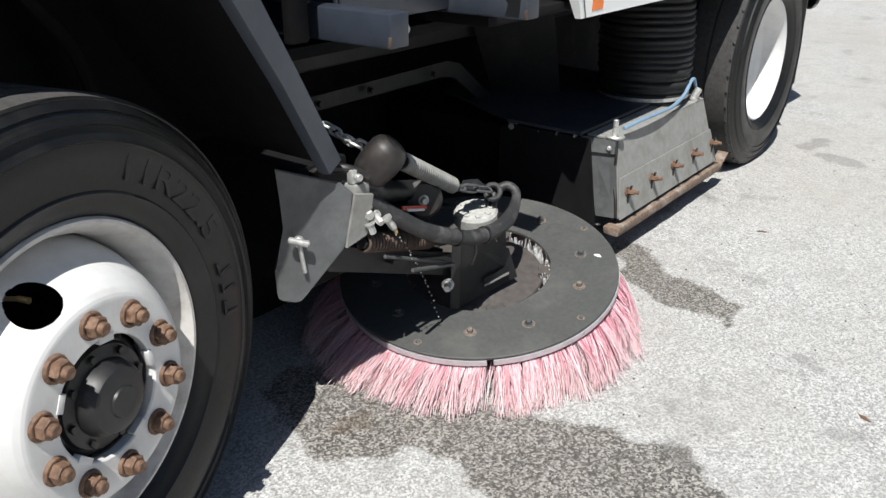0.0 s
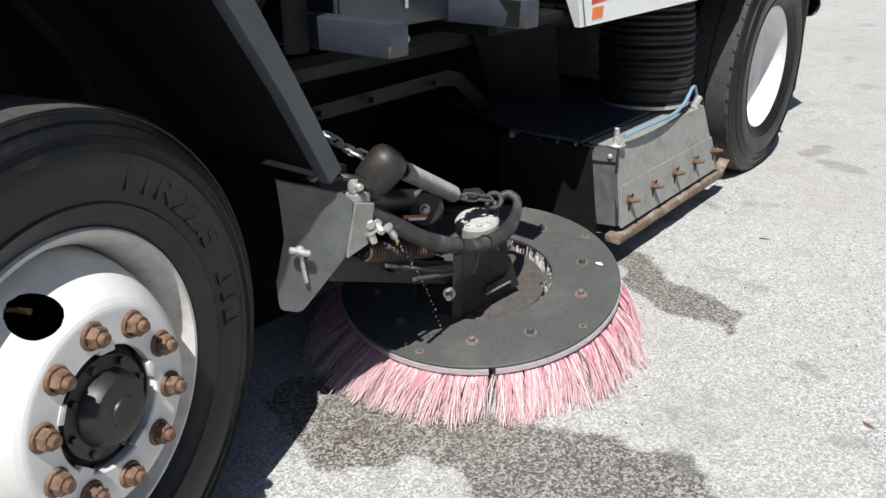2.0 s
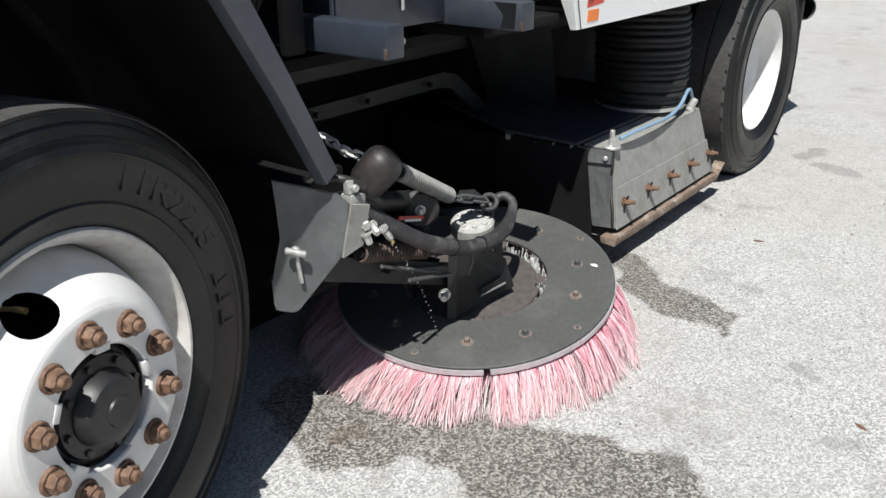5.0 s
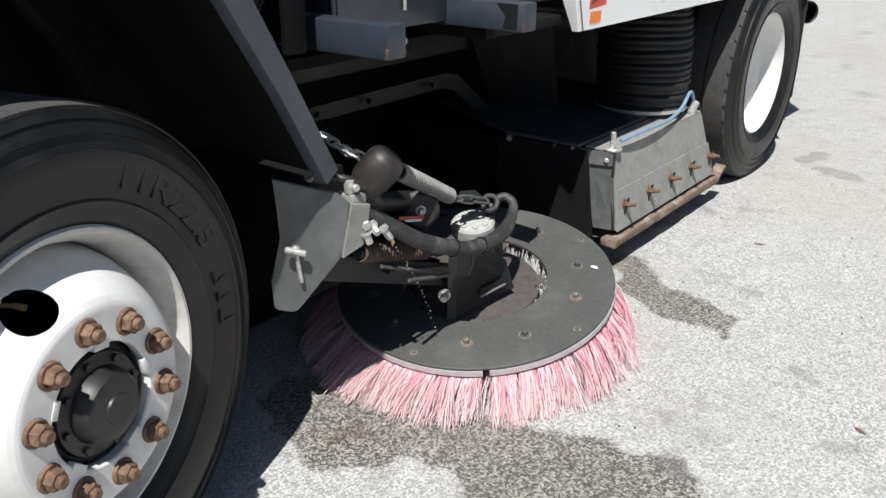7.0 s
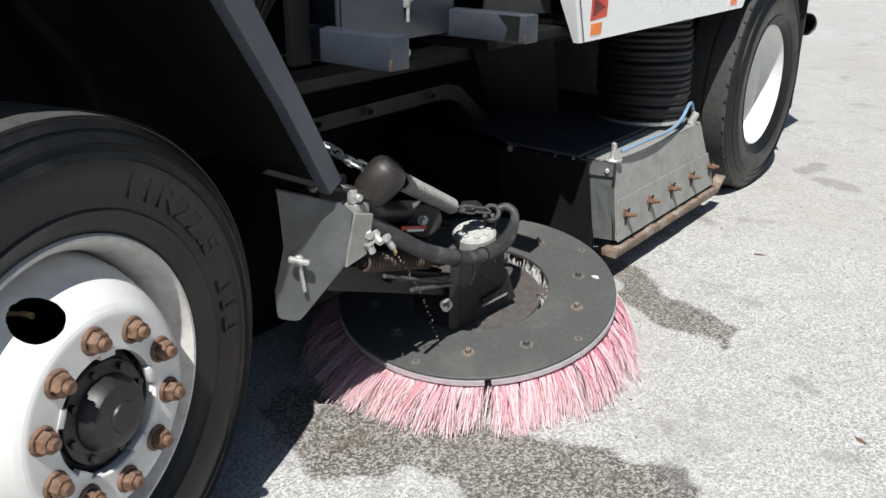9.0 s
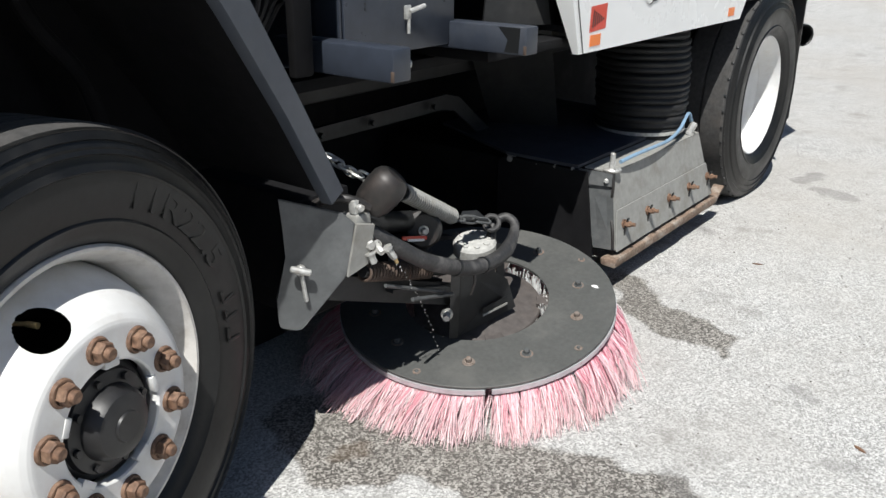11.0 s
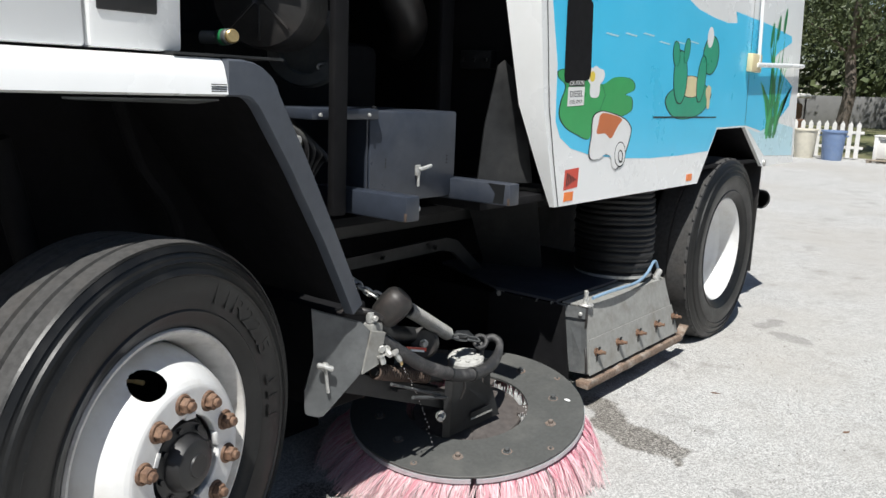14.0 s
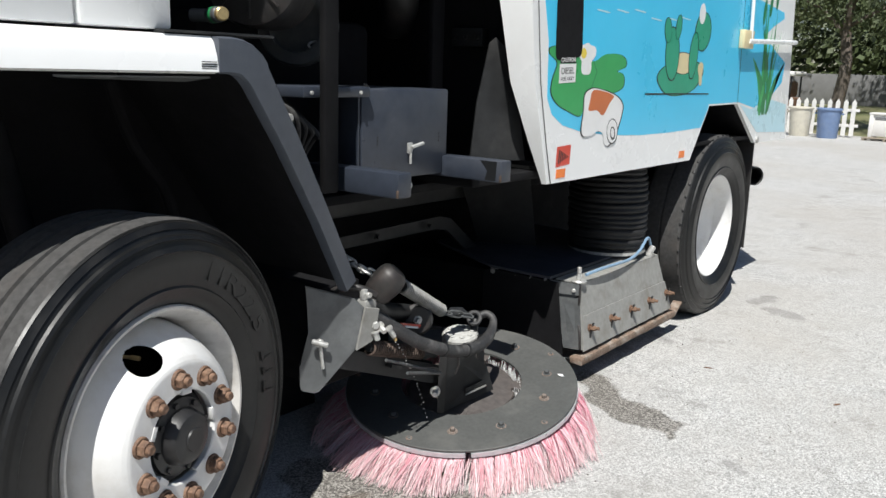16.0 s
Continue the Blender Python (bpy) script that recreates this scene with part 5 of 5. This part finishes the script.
part("caution_strip", flat([(1.690, 1.372), (1.808, 1.376), (1.808, 1.401), (1.690, 1.397)], 0.0085), ink, panel)
part("fuel_label", flat([(1.686, 1.298), (1.812, 1.304), (1.812, 1.374), (1.686, 1.370)], 0.0080), label_white, panel, "white sticker with black lettering")


def on_panel(y, z, lift, turn=2.5):
    return Matrix(((0, 0, 1, X + lift * 0.3 + 0.0002), (1, 0, 0, y), (0, 1, 0, z), (0, 0, 0, 1))) @ pose(0, 0, 0, 0, 0, turn)


lettering("caution_words", "CAUTION", 0.024, label_white, panel, on_panel(1.749, 1.386, 0.0105), 0.0002)
lettering("fuel_words", "DIESEL", 0.034, ink, panel, on_panel(1.749, 1.345, 0.0102), 0.0002)
lettering("fuel_words", "FUEL ONLY", 0.019, ink, panel, on_panel(1.749, 1.316, 0.0102), 0.0002)
part("red_label", flat([(1.700, 0.978), (1.808, 0.985), (1.812, 1.062), (1.704, 1.057)], 0.0015), red_sticker, panel, "red warning sticker")
for k in range(6):
    part("sticker_bar", flat([(1.716 + 0.014 * k, 0.992 + 0.004 * k), (1.724 + 0.014 * k, 0.992 + 0.004 * k), (1.730 + 0.012 * k, 1.045 - 0.005 * k), (1.722 + 0.012 * k, 1.045 - 0.005 * k)], 0.003), ink, panel)
part("marker", flat([(1.705, 0.935), (1.775, 0.935), (1.778, 0.970), (1.708, 0.970)], 0.0015, 0.004), amber, panel, "amber side reflector")
part("marker", flat([(2.915, 0.938), (2.985, 0.938), (2.985, 0.972), (2.915, 0.972)], 0.0015, 0.004), amber, panel, "amber side reflector")
part("seam", flat([(3.700, 1.20), (3.705, 1.20), (3.655, 2.0), (3.650, 2.0)], 0.0040, 0.0006), ink, panel)
part("hinge", box(B(), (X + 0.002, 3.62, 1.50), (X + 0.035, 3.78, 1.60), 0.006), cream_decal, panel, "weathered hinge block")
rodb = rod(B(), (X + 0.03, 3.70, 1.54), (X + 0.03, 4.60, 1.57), 0.014, 12)
rod(rodb, (X + 0.03, 3.74, 1.54), (X + 0.02, 3.71, 2.1), 0.010, 10)
part("grab_rail", rodb, white_paint, panel, "white grab rail")

# ---- yard behind: fence, bins, planters, trees, bus ----
picket_white = surface("weathered_white_picket", (0.74, 0.73, 0.70), 0.6, vary=0.06, scale=12, dirt=(0.5, 0.47, 0.42), dirt_amount=0.4)
blue_plastic = surface("blue_plastic", (0.17, 0.25, 0.42), 0.5, vary=0.06, scale=10, dirt=(0.26, 0.32, 0.42), dirt_amount=0.5)
cream_plastic = surface("cream_plastic", (0.68, 0.64, 0.53), 0.5, vary=0.05, scale=10, dirt=(0.5, 0.46, 0.38), dirt_amount=0.5)
wood_mat = surface("grey_pallet_wood", (0.26, 0.22, 0.17), 0.85, vary=0.3, scale=25)
bark = surface("grey_bark", (0.11, 0.09, 0.075), 0.9, vary=0.4, scale=10, dirt=(0.22, 0.20, 0.18), dirt_amount=0.5, dirt_scale=3, bump=0.8)
leaf_mat = surface("leaf_green", (0.058, 0.078, 0.030), 0.6, vary=0.4, scale=0.9, dirt=(0.11, 0.13, 0.05), dirt_amount=0.6, dirt_scale=0.5)
bus_yellow = surface("bus_yellow", (0.72, 0.34, 0.03), 0.35, vary=0.05, scale=4)
brown = surface("brown_clutter", (0.16, 0.085, 0.05), 0.7, vary=0.4, scale=6)
far_wall = surface("grey_far_wall", (0.19, 0.19, 0.19), 0.8, vary=0.1, scale=2)

fence = thing("picket_fence", "white wooden picket fence with pointed tops", "fence", (-4.3, 21.3, 0))
picket = slab(B(), [(-0.05, 0), (0.05, 0), (0.05, 0.80), (0.0, 0.88), (-0.05, 0.80)], 0.02, pose(0, 0, 0.04, 90, 0, 0))
pk = None
for k in range(13):
    place = Matrix.Translation((-1.1 + 0.185 * k, 0, 0))
    if pk is None:
        pk = part("picket", picket, picket_white, fence, place=place)
    else:
        again(pk, place)
for z in (0.25, 0.62):
    part("rail", box(B(), (-1.2, 0.02, z), (1.25, 0.05, z + 0.07), 0.003), picket_white, fence)
for x, y, m, what in ((-4.25, 20.75, cream_plastic, "cream"), (-3.55, 20.55, blue_plastic, "blue")):
    bin_ob = thing("trash_barrel", f"{what} plastic trash barrel standing before the fence", "trash barrel", (x, y, 0), "barrels")
    part("body", lathe(B(), [(0.0, 0.0), (0.22, 0.0), (0.225, 0.01), (0.27, 0.66), (0.275, 0.68), (0.255, 0.68), (0.21, 0.03), (0.0, 0.03)], 32), m, bin_ob)
    part("rim", lathe(B(), [(0.275, 0.66), (0.295, 0.665), (0.298, 0.70), (0.275, 0.71)], 32, None, True), m, bin_ob)
    for s in (-1, 1):
        part("handle", box(B(), (s * 0.30 - 0.02, -0.06, 0.56), (s * 0.30 + 0.02, 0.06, 0.60), 0.008), m, bin_ob)


def planter(x, y):
    p = thing("planter_box", "white wooden planter box on feet at the edge of the lot", "planter box", (x, y, 0), "planter boxes")
    part("box", box(B(), (-0.40, -0.22, 0.09), (0.40, 0.22, 0.60), 0.01), picket_white, p)
    part("rim", box(B(), (-0.45, -0.27, 0.60), (0.45, 0.27, 0.64), 0.008), picket_white, p)
    for sx in (-1, 1):
        part("post", box(B(), (sx * 0.40 - 0.04, -0.26, 0.0), (sx * 0.40 + 0.04, -0.221, 0.60), 0.006), picket_white, p)
        part("slot", box(B(), (sx * 0.19 - 0.13, -0.224, 0.47), (sx * 0.19 + 0.13, -0.2205, 0.53), 0.001), far_wall, p, "grey hand slot")
        part("foot", box(B(), (sx * 0.36 - 0.05, -0.2, 0.0), (sx * 0.36 + 0.05, 0.2, 0.09), 0.006), picket_white, p)


planter(-2.28, 21.1)
planter(-1.32, 21.4)
pallet = thing("pallet", "low grey wooden pallet lying on the asphalt", "pallet", (-2.3, 20.72, 0))
for k in range(3):
    part("board", box(B(), (-0.5, -0.2 + 0.15 * k, 0.05), (0.5, -0.09 + 0.15 * k, 0.07), 0.002), wood_mat, pallet)
for sx in (-0.45, 0, 0.45):
    part("runner", box(B(), (sx - 0.03, -0.2, 0.0), (sx + 0.03, 0.2, 0.05), 0.002), wood_mat, pallet)


def tree(x, y, height, girth, spread, seed, leaves, low=0.35):
    rng = random.Random(seed)
    t = thing("tree", "tall tree with grey bark and dense green crown on the turf", "tree", (x, y, 0), "trees")
    trunk = B()
    line = [Vector((0, 0, -0.1))] + [Vector((rng.gauss(0, 0.12) * k, rng.gauss(0, 0.12) * k, height * 0.75 * k / 5)) for k in range(1, 6)]
    pts = smooth_line(line, 4)
    tube(trunk, pts, [girth * (1.35 if k == 0 else 1) * (1 - 0.7 * k / len(pts)) for k in range(len(pts))], 12)
    tips = []
    for k in range(9):
        base = pts[min(len(pts) - 2, int(len(pts) * (low + 0.6 * k / 9)))]
        a = rng.uniform(0, 6.28)
        tip = base + Vector((math.cos(a) * spread * rng.uniform(0.5, 1), math.sin(a) * spread * rng.uniform(0.5, 1), rng.uniform(0.2, 0.3 * height)))
        mid = base.lerp(tip, 0.5) + Vector((0, 0, rng.uniform(-0.2, 0.4)))
        tube(trunk, smooth_line([base, mid, tip], 4), [girth * 0.4 * (1 - 0.09 * j) for j in range(9)], 7)
        tips += [tip, mid, base.lerp(tip, 0.8)]
    part("trunk", trunk, bark, t, "grey bark trunk and limbs")
    verts, faces = [], []
    for k in range(leaves):
        c = rng.choice(tips) + Vector((rng.gauss(0, 0.8), rng.gauss(0, 0.8), rng.gauss(0, 0.6))) * spread * 0.34
        d = Vector((rng.gauss(0, 1), rng.gauss(0, 1), rng.gauss(0, 0.6))).normalized()
        s = d.orthogonal().normalized()
        s.rotate(Matrix.Rotation(rng.uniform(0, 6.28), 3, d))
        w = rng.uniform(0.05, 0.14)
        i = len(verts)
        u = d.cross(s)
        verts += [c - s * w, c + u * w * 0.5 + d * w * 0.2, c + s * w, c - u * w * 0.5 + d * w * 0.2]
        faces.append((i, i + 1, i + 2, i + 3))
    me = bpy.data.meshes.new("crown")
    me.from_pydata(verts, [], faces)
    me.materials.append(leaf_mat)
    crown = new("crown", me)
    crown.parent = t
    tagged(crown, "ragged green leaves")


tree(-2.3, 24.5, 9, 0.34, 3.0, 1, 9000, 0.5)
tree(-7.5, 38, 12, 0.28, 3.2, 2, 9000)
tree(-11.5, 42, 13, 0.3, 3.6, 3, 9000)
tree(-4.8, 46, 13, 0.25, 3.8, 4, 9000)
tree(-15.5, 47, 13, 0.3, 4.2, 5, 9000)
tree(1.0, 50, 14, 0.3, 4.2, 6, 9000)
tree(6.0, 44, 12, 0.3, 4.2, 7, 7000)


def woods():
    rng = random.Random(31)
    verts, faces = [], []
    for k in range(100000):
        # the rest is an unseen ring, added to hold back light from the horizon
        seen = k < 60000
        a = rng.uniform(-0.75, 0.45) if seen else rng.uniform(0.45, 2 * math.pi - 0.75)
        r = rng.uniform(58, 72) if seen else rng.uniform(44, 54)
        zmax = 9 + 4 * math.sin(a * 17) + 2 * math.sin(a * 43)
        c = Vector((math.sin(a) * r, math.cos(a) * r, rng.random() ** 0.8 * zmax))
        d = Vector((rng.gauss(0, 1), rng.gauss(-0.6, 1), rng.gauss(0.3, 0.7))).normalized()
        s = d.orthogonal().normalized()
        u, w, i = d.cross(s), rng.uniform(0.12, 0.42) if seen else rng.uniform(0.5, 1.0), len(verts)
        verts += [c - s * w, c + u * w * 0.6, c + s * w, c - u * w * 0.6]
        faces.append((i, i + 1, i + 2, i + 3))
    me = bpy.data.meshes.new("woods")
    me.from_pydata(verts, [], faces)
    me.materials.append(leaf_mat)
    return tagged(new("woods", me), "dense dark green woodland, with an added unseen ring that blocks low sky", "woodland", kind="stuff")


woods()
wall = part("far_fence", box(B(), (-40, 52, 0), (30, 52.2, 1.75), 0.02), far_wall, None, "long grey fence across the far turf")
tagged(wall, category="fence", kind="structure")

bus = thing("school_bus", "yellow school bus with white roof parked on the far road", "bus", (-1.6, 40, 0))
part("body", box(B(), (-2.2, -1.2, 0.6), (5.0, 1.2, 2.2), 0.08), bus_yellow, bus)
part("roof", box(B(), (-2.2, -1.15, 2.2), (5.0, 1.15, 2.85), 0.25, None, 4), picket_white, bus, "white roof")
part("bonnet", box(B(), (-3.4, -1.0, 0.6), (-2.2, 1.0, 1.45), 0.12), bus_yellow, bus)
for k in range(6):
    part("window", box(B(), (-1.9 + 1.1 * k, -1.215, 1.5), (-1.0 + 1.1 * k, -1.19, 2.1), 0.01), hub_black, bus, "dark window")
for z in (0.85, 1.2):
    part("stripe", box(B(), (-2.2, -1.212, z), (5.0, -1.2, z + 0.06), 0), ink, bus)
for x in (-2.6, 3.4):
    part("wheel", rod(B(), (x, -1.22, 0.48), (x, -0.9, 0.48), 0.48, 24, 0.05), tyre_mat, bus)

cart = thing("utility_cart", "small brown utility cart with white canopy behind the fence", "utility cart", (-6.1, 24.5, 0))
part("canopy", box(B(), (-0.8, -0.6, 1.45), (0.75, 0.6, 1.58), 0.05), picket_white, cart, "white canopy")
part("body", box(B(), (-0.7, -0.5, 0.3), (0.7, 0.5, 0.85), 0.06), brown, cart)
part("load", box(B(), (-0.3, -0.45, 0.85), (0.6, 0.4, 1.3), 0.08), brown, cart)
for sx in (-0.65, 0.62):
    for sy in (-0.5, 0.5):
        part("post", rod(B(), (sx, sy, 0.8), (sx, sy, 1.47), 0.025, 8), black_paint, cart)
        part("wheel", rod(B(), (sx * 0.8, sy - 0.06, 0.24), (sx * 0.8, sy + 0.06, 0.24), 0.24, 18, 0.03), tyre_mat, cart)

# ---- crumbs and a fallen leaf on the asphalt ----
rng = random.Random(77)
grit = B()
for k in range(240):
    r = rng.uniform(0.0015, 0.004)
    p = Vector((rng.uniform(-0.1, 1.6), rng.uniform(0.2, 4.0), r * 0.6))
    bmesh.ops.create_icosphere(grit, subdivisions=1, radius=r, matrix=Matrix.Translation(p) @ Matrix.Diagonal((1, rng.uniform(0.6, 1.3), 0.7, 1)))
tagged(part("grit", grit, surface("dark_grit", (0.10, 0.09, 0.08), 0.9, vary=0.4), None, "loose dark grit scattered on the asphalt"), category="grit", kind="stuff")
for x, y, turn in ((0.275, 2.611, 20), (0.925, 1.469, -30), (0.86, 2.54, 60)):
    leaf = slab(B(), [(-0.018, 0), (-0.006, 0.006), (0.012, 0.004), (0.022, 0), (0.010, -0.005), (-0.008, -0.005)], 0.003, pose(x, y, 0.0005, 0, 0, turn))
    tagged(part("dry_leaf", leaf, brown, None, "small curled brown dry leaf on the asphalt"), category="leaf", group="dry leaves")
